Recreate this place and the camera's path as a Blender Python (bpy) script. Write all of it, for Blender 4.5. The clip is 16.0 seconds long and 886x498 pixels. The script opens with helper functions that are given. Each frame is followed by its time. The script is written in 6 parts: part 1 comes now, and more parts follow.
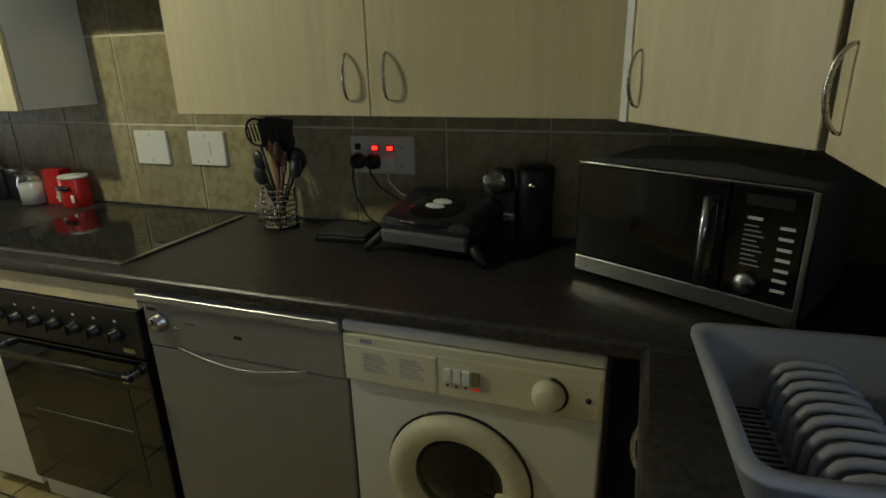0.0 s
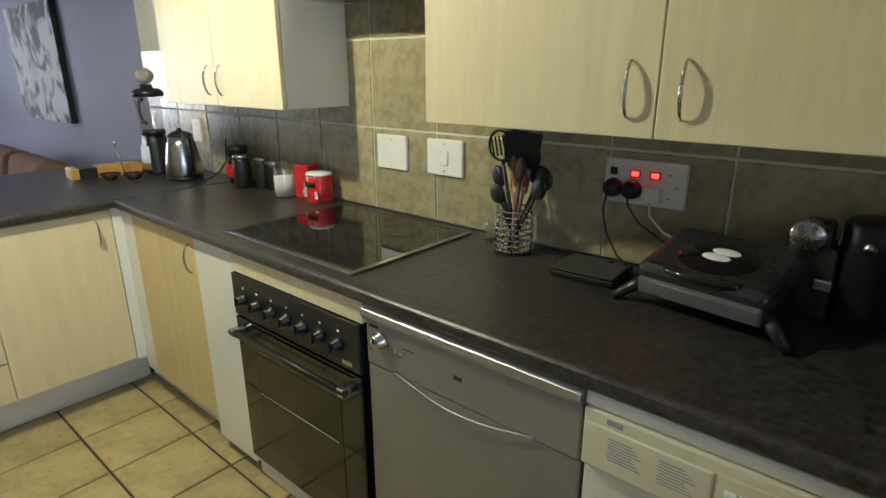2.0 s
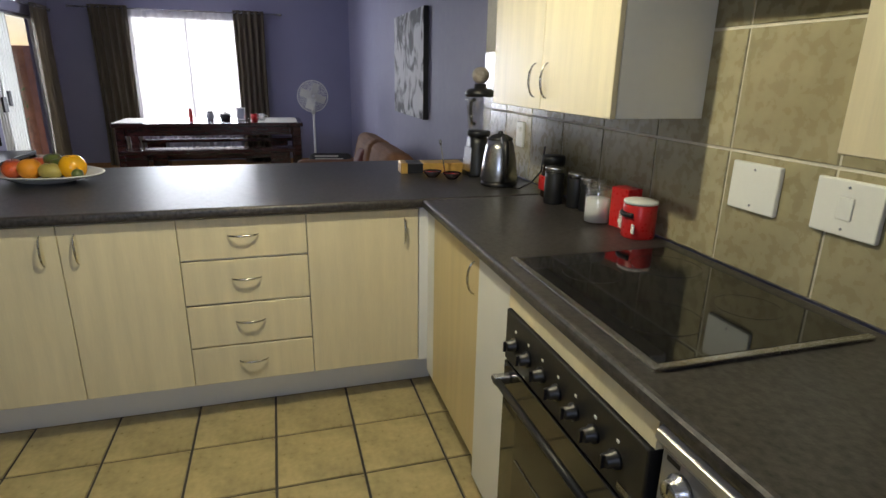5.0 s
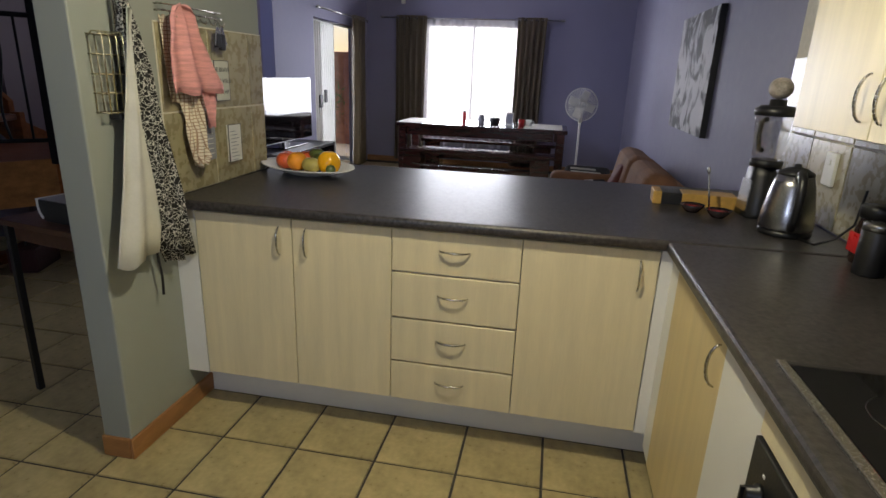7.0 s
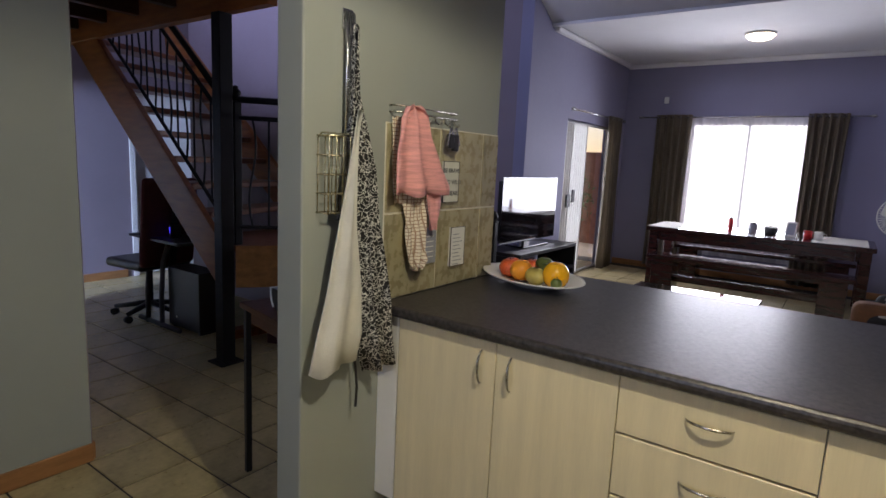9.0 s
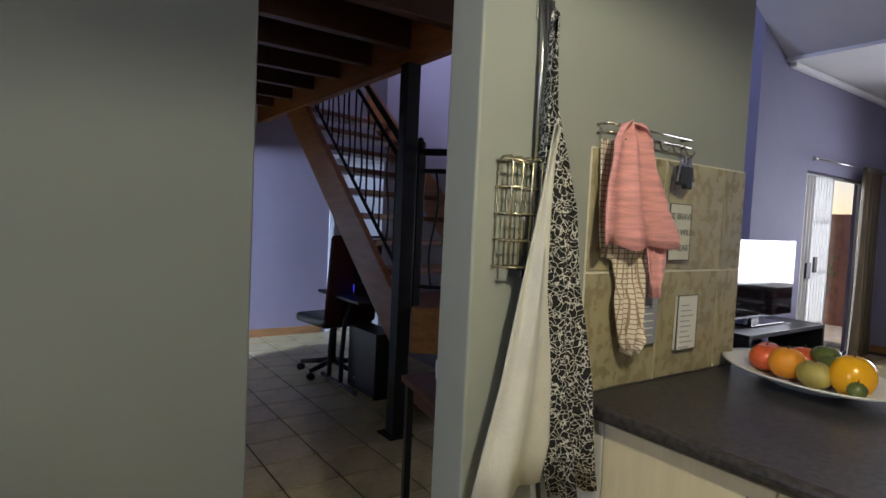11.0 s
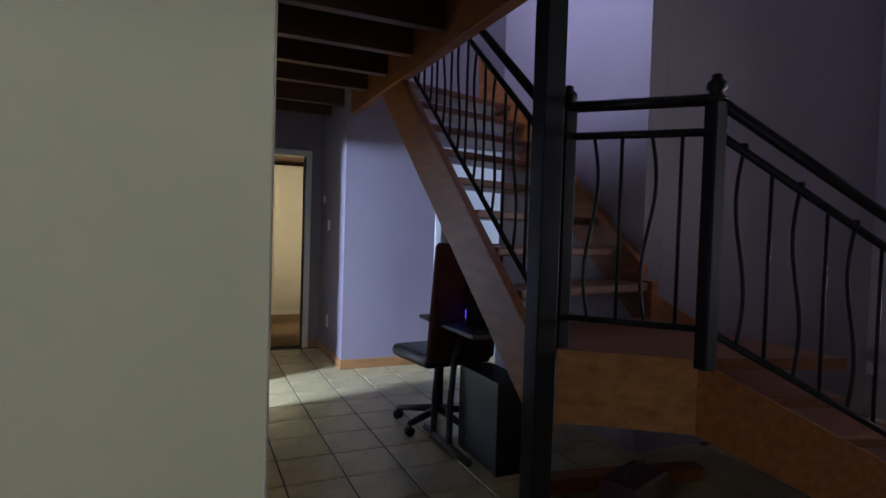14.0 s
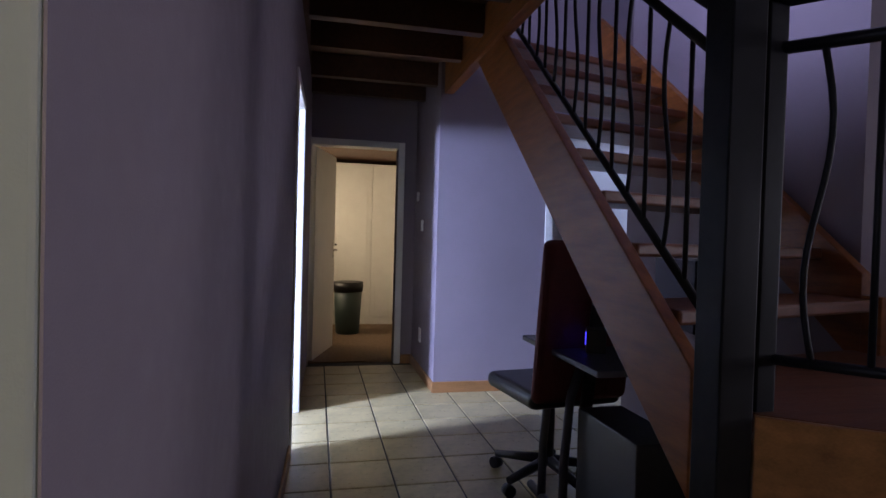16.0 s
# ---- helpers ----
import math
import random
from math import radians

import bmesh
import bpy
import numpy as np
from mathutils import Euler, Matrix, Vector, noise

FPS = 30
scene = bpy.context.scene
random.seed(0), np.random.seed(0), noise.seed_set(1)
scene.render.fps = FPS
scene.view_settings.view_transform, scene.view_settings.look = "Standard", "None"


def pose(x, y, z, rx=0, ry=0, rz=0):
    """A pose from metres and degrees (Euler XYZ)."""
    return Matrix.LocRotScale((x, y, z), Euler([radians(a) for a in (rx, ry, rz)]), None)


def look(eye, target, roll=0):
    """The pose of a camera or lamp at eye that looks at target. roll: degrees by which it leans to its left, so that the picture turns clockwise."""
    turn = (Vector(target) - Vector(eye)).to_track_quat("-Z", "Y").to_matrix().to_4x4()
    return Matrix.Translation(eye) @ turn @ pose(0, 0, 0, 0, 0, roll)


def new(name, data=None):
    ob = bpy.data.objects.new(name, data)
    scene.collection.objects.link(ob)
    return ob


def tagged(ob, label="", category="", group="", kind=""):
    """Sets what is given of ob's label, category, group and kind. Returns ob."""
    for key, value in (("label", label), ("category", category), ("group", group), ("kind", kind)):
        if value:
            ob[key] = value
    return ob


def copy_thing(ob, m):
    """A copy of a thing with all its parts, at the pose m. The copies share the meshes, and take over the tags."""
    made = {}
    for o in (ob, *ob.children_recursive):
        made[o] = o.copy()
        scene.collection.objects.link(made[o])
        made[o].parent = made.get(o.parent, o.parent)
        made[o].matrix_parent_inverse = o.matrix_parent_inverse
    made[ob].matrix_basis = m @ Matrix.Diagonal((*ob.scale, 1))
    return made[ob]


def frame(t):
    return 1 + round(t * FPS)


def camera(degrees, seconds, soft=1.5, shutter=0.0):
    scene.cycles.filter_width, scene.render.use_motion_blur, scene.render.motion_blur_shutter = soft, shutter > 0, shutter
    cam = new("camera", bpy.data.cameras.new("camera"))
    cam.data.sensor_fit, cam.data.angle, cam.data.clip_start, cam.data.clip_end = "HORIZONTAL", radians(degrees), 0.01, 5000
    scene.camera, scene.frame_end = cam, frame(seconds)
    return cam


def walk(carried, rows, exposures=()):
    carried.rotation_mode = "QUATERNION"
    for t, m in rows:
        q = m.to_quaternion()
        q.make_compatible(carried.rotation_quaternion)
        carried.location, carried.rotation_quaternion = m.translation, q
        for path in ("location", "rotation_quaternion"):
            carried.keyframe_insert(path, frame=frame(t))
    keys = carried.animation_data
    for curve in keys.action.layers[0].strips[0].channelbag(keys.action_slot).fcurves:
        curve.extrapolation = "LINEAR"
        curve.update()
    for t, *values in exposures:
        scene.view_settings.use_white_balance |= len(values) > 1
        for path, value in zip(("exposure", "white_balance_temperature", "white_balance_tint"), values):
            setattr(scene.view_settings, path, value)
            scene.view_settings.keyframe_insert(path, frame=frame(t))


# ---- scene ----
cam = camera(76.6, 16.0)
PATH = [
    (0, (-0.792, 0.533, 1.418), (-1.438, 2.313, 0.774), -1.4),
    (0.5, (-0.861, 0.568, 1.397), (-1.655, 2.299, 0.786), -0.8),
    (1, (-0.905, 0.619, 1.412), (-1.866, 2.26, 0.794), -0.7),
    (1.5, (-0.973, 0.664, 1.409), (-2.079, 2.214, 0.799), -0.4),
    (2, (-1.022, 0.692, 1.42), (-2.262, 2.136, 0.808), -0.2),
    (2.5, (-1.068, 0.725, 1.42), (-2.434, 2.055, 0.814), 0.1),
    (3, (-1.108, 0.777, 1.419), (-2.595, 1.974, 0.82), 0.5),
    (3.5, (-1.153, 0.84, 1.408), (-2.746, 1.892, 0.812), 0.9),
    (3.7, (-1.177, 0.856, 1.401), (-2.805, 1.855, 0.806), 1.0),
    (5.8, (-1.508, 1.063, 1.394), (-3.41, 1.241, 0.801), 1.3),
    (6, (-1.545, 1.087, 1.397), (-3.453, 1.169, 0.805), 1.5),
    (6.5, (-1.611, 1.118, 1.398), (-3.516, 0.986, 0.803), 1.9),
    (7, (-1.685, 1.123, 1.399), (-3.562, 0.779, 0.802), 2.2),
    (7.5, (-1.782, 1.122, 1.406), (-3.615, 0.583, 0.816), 2.5),
    (8, (-1.873, 1.11, 1.409), (-3.655, 0.378, 0.873), 2.8),
    (8.5, (-1.962, 1.09, 1.412), (-3.67, 0.145, 0.979), 2.7),
    (9, (-2.088, 1.034, 1.413), (-3.694, -0.117, 1.106), 2.7),
    (9.2, (-2.105, 1.017, 1.424), (-3.665, -0.204, 1.149), 2.7),
    (11.5, (-2.565, 0.505, 1.321), (-3.62, -1.192, 1.236), 2.5),
    (12, (-2.666, 0.312, 1.313), (-3.642, -1.432, 1.236), 2.3),
    (12.5, (-2.752, 0.094, 1.283), (-3.676, -1.679, 1.216), 2.4),
    (13, (-2.83, -0.079, 1.275), (-3.715, -1.872, 1.211), 2.2),
    (13.5, (-2.907, -0.251, 1.261), (-3.757, -2.06, 1.198), 2.0),
    (14, (-2.964, -0.423, 1.24), (-3.779, -2.248, 1.182), 1.8),
    (14.5, (-3.021, -0.599, 1.223), (-3.79, -2.444, 1.166), 1.6),
    (15, (-3.11, -0.781, 1.197), (-3.812, -2.653, 1.149), 1.7),
    (15.5, (-3.206, -0.962, 1.199), (-3.787, -2.875, 1.151), 1.5),
    (16, (-3.299, -1.157, 1.18), (-3.739, -3.108, 1.139), 1.6),
]
walk(cam, [(t, look(eye, target, roll)) for t, eye, target, roll in PATH], [(0.0, -1.1, 6900, 4), (0.5, -0.8, 6900, 4), (1.0, -0.55, 6950, 5), (1.5, -0.3, 6800, 6), (2.0, 0.05, 6600, 8), (3.0, 0.12, 6450, 9), (6.0, -0.5, 6850, 16), (8.0, -0.4, 6800, 18), (9.0, -0.5, 6700, 22), (11.5, -0.3, 6650, 17), (12.5, -0.3, 6650, 17), (13.5, -0.1, 6750, 17), (15.0, -0.15, 6750, 20), (16.0, -0.2, 6550, 30)])

# ---- daylight and lamps ----
world = bpy.data.worlds.new("sky")
scene.world = world
world.use_nodes = True
wn = world.node_tree.nodes
sky = wn.new("ShaderNodeTexSky")
sky.sky_type = "NISHITA"
sky.sun_disc = False
sky.sun_elevation, sky.sun_rotation = radians(38), radians(250)
world.node_tree.links.new(sky.outputs[0], wn["Background"].inputs[0])
wn["Background"].inputs[1].default_value = 0.12


def lamp(kind, name, m, energy, colour, **more):
    data = bpy.data.lights.new(name, kind)
    data.energy, data.color = energy, colour
    ob = new(name, data)
    ob.matrix_world = m
    return data


sun = lamp("SUN", "sun", look((-12, 12, 25), (-12, -4, 0)), 3.0, (1.0, 0.94, 0.85))
sun.angle = radians(0.6)
DAY = (0.80, 0.88, 1.0)


def area(name, m, energy, colour, w, h):
    d = lamp("AREA", name, m, energy, colour)
    d.shape, d.size, d.size_y, d.spread = "RECTANGLE", w, h, radians(130)


area("window_daylight", pose(-10.40, -0.17, 1.37, 0, -90, 0), 66, DAY, 1.4, 1.4)
area("sliding_door_daylight", pose(-9.3, -1.88, 1.0, 90, 0, 0), 30, DAY, 1.1, 1.9)
area("side_room_window_daylight", look((-0.35, -3.50, 2.0), (-3.8, -4.95, 0.3)), 300, (0.44, 0.62, 1.0), 0.4, 0.4)
area("stair_window_daylight", pose(-3.25, -3.2, 3.45, 0, 84, 5), 52, (0.50, 0.60, 1.0), 0.5, 0.8)
# the bedroom one is an added warm fill; that room has no window
area("bedroom_warm_fill", pose(-2.70, -7.6, 1.5, 0, 90, 0), 22, (1.0, 0.86, 0.52), 1.0, 1.2)
area("sink_window_daylight", pose(0.16, 0.17, 1.46, 0, 90, 0), 13, (0.55, 0.68, 1.0), 0.7, 1.1)
d = lamp("POINT", "kitchen_bulb", pose(-2.84, 0.96, 2.15), 76, (0.94, 0.95, 0.72))
d.shadow_soft_size = 0.03

# ---- materials ----
def mat(name, colour, rough=0.5, metal=0.0, var=0.12, scale=6.0, bump=0.0, bscale=120.0, stretch=(1, 1, 1), per=0.0, coat=0.0, spec=0.5):
    """A surface with coarse and fine variation of its colour, gloss and relief."""
    m = bpy.data.materials.new(name)
    m.use_nodes = True
    n, ln = m.node_tree.nodes, m.node_tree.links
    b = n["Principled BSDF"]
    tc = n.new("ShaderNodeTexCoord")
    mp = n.new("ShaderNodeMapping")
    mp.inputs["Scale"].default_value = stretch
    ln.new(tc.outputs["Object"], mp.inputs[0])
    n1, n2 = n.new("ShaderNodeTexNoise"), n.new("ShaderNodeTexNoise")
    n1.inputs["Scale"].default_value, n2.inputs["Scale"].default_value = scale, scale * 9
    n1.inputs["Detail"].default_value = n2.inputs["Detail"].default_value = 5
    ln.new(mp.outputs[0], n1.inputs[0]), ln.new(mp.outputs[0], n2.inputs[0])
    mix = n.new("ShaderNodeMath")
    mix.operation = "MULTIPLY_ADD"
    mix.inputs[1].default_value = 0.45
    ln.new(n2.outputs[0], mix.inputs[0]), ln.new(n1.outputs[0], mix.inputs[2])
    ramp = n.new("ShaderNodeMapRange")
    ramp.inputs[1].default_value, ramp.inputs[2].default_value = 0.45, 1.0
    ramp.inputs[3].default_value, ramp.inputs[4].default_value = 1 - var, 1 + var
    ln.new(mix.outputs[0], ramp.inputs[0])
    value = ramp.outputs[0]
    if per:
        oi = n.new("ShaderNodeObjectInfo")
        pr = n.new("ShaderNodeMapRange")
        pr.inputs[3].default_value, pr.inputs[4].default_value = 1 - per, 1 + per
        ln.new(oi.outputs["Random"], pr.inputs[0])
        mul = n.new("ShaderNodeMath")
        mul.operation = "MULTIPLY"
        ln.new(value, mul.inputs[0]), ln.new(pr.outputs[0], mul.inputs[1])
        value = mul.outputs[0]
    vm = n.new("ShaderNodeVectorMath")
    vm.operation = "SCALE"
    vm.inputs[0].default_value = colour
    ln.new(value, vm.inputs["Scale"])
    ln.new(vm.outputs[0], b.inputs["Base Color"])
    rr = n.new("ShaderNodeMapRange")
    rr.inputs[1].default_value, rr.inputs[2].default_value = 0.3, 0.7
    rr.inputs[3].default_value, rr.inputs[4].default_value = max(0.02, rough * 0.85), min(1, rough * 1.15)
    ln.new(n2.outputs[0], rr.inputs[0]), ln.new(rr.outputs[0], b.inputs["Roughness"])
    b.inputs["Metallic"].default_value = metal
    b.inputs["Specular IOR Level"].default_value = spec
    b.inputs["Coat Weight"].default_value = coat
    if bump:
        n3, bp = n.new("ShaderNodeTexNoise"), n.new("ShaderNodeBump")
        n3.inputs["Scale"].default_value = bscale
        bp.inputs["Strength"].default_value, bp.inputs["Distance"].default_value = bump, 0.003
        ln.new(mp.outputs[0], n3.inputs[0]), ln.new(n3.outputs[0], bp.inputs["Height"]), ln.new(bp.outputs[0], b.inputs["Normal"])
    return m


def glass(name, colour=(1, 1, 1), rough=0.0):
    m = bpy.data.materials.new(name)
    m.use_nodes = True
    b = m.node_tree.nodes["Principled BSDF"]
    b.inputs["Base Color"].default_value = (*colour, 1)
    b.inputs["Transmission Weight"].default_value, b.inputs["Roughness"].default_value, b.inputs["IOR"].default_value = 1.0, rough, 1.45
    return m


def glow(name, colour, strength):
    m = bpy.data.materials.new(name)
    m.use_nodes = True
    b = m.node_tree.nodes["Principled BSDF"]
    b.inputs["Base Color"].default_value = (*colour, 1)
    b.inputs["Emission Color"].default_value, b.inputs["Emission Strength"].default_value = (*colour, 1), strength
    return m


PAINT = mat("grey_wall_paint", (0.30, 0.32, 0.29), 0.75, var=0.05, scale=2, bump=0.15, bscale=300)
BLUE = mat("blue_grey_wall_paint", (0.25, 0.245, 0.355), 0.7, var=0.05, scale=2, bump=0.15, bscale=300)
# hall and stairwell walls: dimness and its reddish tint put into the colour
HALLSHADE = mat("shade_toned_wall_paint", (0.24, 0.198, 0.225), 0.7, var=0.06, scale=2, bump=0.15, bscale=300)
WHITE = mat("white_ceiling_paint", (0.8, 0.8, 0.8), 0.8, var=0.03, scale=3)
BOARD = mat("white_melamine", (0.78, 0.77, 0.73), 0.4, var=0.03, scale=4)
MAPLE = mat("pale_maple_melamine", (0.72, 0.63, 0.42), 0.38, var=0.09, scale=5, stretch=(5, 5, 0.35), bump=0.05, bscale=60, per=0.02)
TOP = mat("black_laminate", (0.034, 0.030, 0.029), 0.37, var=1.0, scale=70, bump=0.12, bscale=260)
TOPEDGE = mat("black_laminate_edge", (0.033, 0.031, 0.032), 0.3, var=0.5, scale=60)
FTILE = mat("sandstone_floor_tile", (0.41, 0.335, 0.17), 0.32, var=0.34, scale=5, bump=0.08, bscale=30, per=0.06)
GROUT = mat("dark_grout", (0.055, 0.05, 0.045), 0.9, var=0.2, scale=30)
WTILE = mat("olive_stone_wall_tile", (0.345, 0.30, 0.18), 0.28, var=0.32, scale=3.2, bump=0.06, bscale=40, per=0.10)
WGROUT = mat("pale_wall_grout", (0.70, 0.66, 0.55), 0.85, var=0.1, scale=30)
SKIRT = mat("orange_wood_skirting", (0.34, 0.16, 0.06), 0.35, var=0.25, scale=5, stretch=(1, 1, 6))
PINE = mat("varnished_saligna", (0.25, 0.085, 0.022), 0.42, var=0.35, scale=4, stretch=(8, 1, 8), bump=0.08, bscale=60, spec=0.3)
DARKWOOD = mat("dark_ceiling_timber", (0.075, 0.030, 0.014), 0.45, var=0.3, scale=4, stretch=(8, 1, 8))
BLACKSTEEL = mat("black_painted_steel", (0.008, 0.008, 0.009), 0.48, var=0.06, scale=3, spec=0.22)
CHROME = mat("brushed_nickel", (0.46, 0.44, 0.40), 0.26, 1.0, var=0.06, scale=20)
STEEL = mat("stainless_steel", (0.50, 0.50, 0.50), 0.26, 1.0, var=0.05, scale=30, stretch=(1, 1, 20))
SILVER = mat("silver_paint", (0.30, 0.30, 0.31), 0.38, 0.55, var=0.05, scale=8)
BLACK = mat("black_plastic", (0.012, 0.012, 0.013), 0.4, var=0.2, scale=30)
GLOSS = mat("black_glass", (0.006, 0.006, 0.007), 0.06, var=0.1, scale=3, coat=0.3)
CREAM = mat("aged_white_enamel", (0.74, 0.73, 0.68), 0.35, var=0.04, scale=6)
CREAMP = mat("aged_cream_plastic", (0.68, 0.64, 0.48), 0.42, var=0.06, scale=8)
WPLAS = mat("white_plastic", (0.78, 0.78, 0.74), 0.4, var=0.03, scale=10)
GREYP = mat("grey_plastic", (0.30, 0.31, 0.35), 0.38, var=0.08, scale=10)
RED = mat("red_tin", (0.55, 0.02, 0.02), 0.3, var=0.1, scale=10)
CLEAR = glass("clear_glass")
THIN = bpy.data.materials.new("thin_clear_glass")
THIN.use_nodes = True
tn, tl = THIN.node_tree.nodes, THIN.node_tree.links
tg, tt, tx = tn.new("ShaderNodeBsdfGlossy"), tn.new("ShaderNodeBsdfTransparent"), tn.new("ShaderNodeMixShader")
tg.inputs["Roughness"].default_value, tx.inputs[0].default_value = 0.03, 0.14
tl.new(tt.outputs[0], tx.inputs[1]), tl.new(tg.outputs[0], tx.inputs[2]), tl.new(tx.outputs[0], tn["Material Output"].inputs[0])

# ---- building blocks ----
def bevelled(bm, bev, seg=2):
    bmesh.ops.bevel(bm, geom=bm.edges[:], offset=bev, segments=seg, profile=0.5, affect="EDGES")


def merge(bm, other):
    me = bpy.data.meshes.new("t")
    other.to_mesh(me)
    other.free()
    bm.from_mesh(me)
    bpy.data.meshes.remove(me)
    return bm


def box(x0, x1, y0, y1, z0, z1, bev=0.0, seg=2, bm=None, m=None):
    t = bmesh.new()
    bmesh.ops.create_cube(t, size=1)
    for v in t.verts:
        v.co = Vector(((x0 + x1) / 2 + v.co.x * (x1 - x0), (y0 + y1) / 2 + v.co.y * (y1 - y0), (z0 + z1) / 2 + v.co.z * (z1 - z0)))
    if bev:
        bevelled(t, bev, seg)
    if m is not None:
        t.transform(m)
    return merge(bm, t) if bm is not None else t


def lathe(profile, n=24, bm=None, m=None):
    """Turns (radius, height) pairs about z."""
    t = bmesh.new()
    rings = []
    for r, z in profile:
        rings.append([t.verts.new((max(r, 1e-4) * math.cos(2 * math.pi * k / n), max(r, 1e-4) * math.sin(2 * math.pi * k / n), z)) for k in range(n)])
    for a, b in zip(rings, rings[1:]):
        for k in range(n):
            t.faces.new((a[k], a[(k + 1) % n], b[(k + 1) % n], b[k]))
    t.faces.new(rings[0][::-1])
    t.faces.new(rings[-1])
    for f in t.faces:
        f.smooth = len(f.verts) == 4
    bmesh.ops.recalc_face_normals(t, faces=t.faces)
    if m is not None:
        t.transform(m)
    return merge(bm, t) if bm is not None else t


def tube(points, r, n=8, bm=None, m=None, closed=False):
    """A round bar along a line of points."""
    t = bmesh.new()
    pts = [Vector(p) for p in points]
    rings, count = [], len(pts)
    side = None
    for i, p in enumerate(pts):
        if closed:
            d = (pts[(i + 1) % count] - pts[i - 1]).normalized()
        else:
            d = (pts[min(i + 1, count - 1)] - pts[max(i - 1, 0)]).normalized()
        if side is None:
            side = d.orthogonal().normalized()
        side = (side - d * side.dot(d)).normalized()
        up = d.cross(side)
        rr = r[i] if isinstance(r, (list, tuple)) else r
        rings.append([t.verts.new(p + rr * (math.cos(2 * math.pi * k / n) * side + math.sin(2 * math.pi * k / n) * up)) for k in range(n)])
    pairs = list(zip(rings, rings[1:])) + ([(rings[-1], rings[0])] if closed else [])
    for a, b in pairs:
        for k in range(n):
            t.faces.new((a[k], a[(k + 1) % n], b[(k + 1) % n], b[k])).smooth = True
    if not closed:
        t.faces.new(rings[0][::-1]), t.faces.new(rings[-1])
    bmesh.ops.recalc_face_normals(t, faces=t.faces)
    if m is not None:
        t.transform(m)
    return merge(bm, t) if bm is not None else t


def prism(outline, y0, y1, bev=0.0, bm=None, m=None):
    """A plate whose outline is given in x and z, from y0 to y1."""
    t = bmesh.new()
    a = [t.verts.new((x, y0, z)) for x, z in outline]
    b = [t.verts.new((x, y1, z)) for x, z in outline]
    t.faces.new(a), t.faces.new(b[::-1])
    for k in range(len(a)):
        j = (k + 1) % len(a)
        t.faces.new((a[j], a[k], b[k], b[j]))
    bmesh.ops.recalc_face_normals(t, faces=t.faces)
    if bev:
        bevelled(t, bev, 2)
    if m is not None:
        t.transform(m)
    return merge(bm, t) if bm is not None else t


def part(name, bm, material, parent=None, label=""):
    me = bpy.data.meshes.new(name)
    bm.to_mesh(me)
    bm.free()
    me.materials.append(material)
    ob = new(name, me)
    if parent is not None:
        ob.parent = parent
    if label:
        ob["label"] = label
    return ob


def setting(name, bm, material, label="", category=""):
    return tagged(part(name, bm, material), label, category or name.split("_")[0], kind="structure")


def thing(name, m, label, category, group=""):
    ob = new(name)
    ob.empty_display_size = 0.1
    ob.matrix_world = m
    return tagged(ob, label, category, group)


# ---- the rooms ----
NW, PX, CT, SY, WX, LS = 2.127, -3.525, 0.91, -1.600, -3.112, -1.83   # tiled wall, peninsula edge, counter top, south wall, hall wall, living south wall
setting("floor", box(-10.8, 0.6, -9.2, 2.4, -0.12, -0.006), GROUT, "dark grout bed under pale floor tiles", "floor")
setting("wall_north", box(-10.8, 0.6, 2.140, 2.34, 0, 4.6), BLUE, "smooth blue-grey painted wall behind kitchen and sofa", "wall")
E0 = 0.20
bm = box(E0, E0 + 0.2, -1.85, -0.45, 0, 2.62)
for y0, y1, z0, z1 in ((-0.45, 0.80, 0, 1.08), (-0.45, 0.80, 1.85, 2.62), (0.80, 2.14, 0, 2.62)):
    box(E0, E0 + 0.2, y0, y1, z0, z1, bm=bm)
setting("wall_east", bm, PAINT, "grey painted kitchen wall with a window over the sink", "wall")
setting("wall_south", box(WX + 0.003, E0, SY - 0.12, SY, 0, 2.62, 0.006), PAINT, "grey-green painted kitchen wall", "wall")
SKEW = Matrix(((1, 0.026, 0, 0.026 * 1.6), (0, 1, 0, 0), (0, 0, 1, 0), (0, 0, 0, 1)))      # the hall wall runs slightly out of square
bm = box(WX, WX + 0.12, -4.20, SY - 0.121, 0, 2.62)
box(WX, WX + 0.0025, SY - 0.121, SY - 0.004, 0, 2.62, bm=bm)
box(WX, WX + 0.12, -5.00, -4.20, 2.05, 2.62, bm=bm)
box(WX, WX + 0.12, -6.30, -5.00, 0, 2.62, bm=bm)
bm.transform(SKEW)
setting("wall_hall_east", bm, HALLSHADE, "hall wall with a doorway, shade put into its mauve-grey tone", "wall")
setting("wall_stub", box(-4.31, -3.195, -0.40, -0.284, 0, 4.3, 0.006), PAINT, "grey painted stub wall with hooks and tiles", "wall")
bm = box(-3.245, WX + 0.12, -6.43, -6.30, 0, 2.62)
box(-4.015, -3.245, -6.43, -6.30, 2.0, 2.62, bm=bm)
box(-4.30, -4.015, -6.43, -6.30, 0, 2.62, bm=bm)
setting("wall_hall_end", bm, HALLSHADE, "wall round the bedroom doorway, shade put into its mauve-grey tone", "wall")
setting("wall_hall_return", box(-4.30, -4.184, -6.30, -5.415, 0, 2.62), HALLSHADE, "hall wall beside the bedroom door, shade put into its mauve-grey tone", "wall")
bm = box(-5.05, -4.184, -5.414, -5.296, 0, 4.6)
box(-5.88, -5.05, -5.414, -5.296, 2.06, 4.6, bm=bm)
box(-6.1, -5.88, -5.414, -5.296, 0, 4.6, bm=bm)
setting("wall_hall_corner", bm, HALLSHADE, "wall corner lit from a doorway, shade put into its mauve-grey tone", "wall")
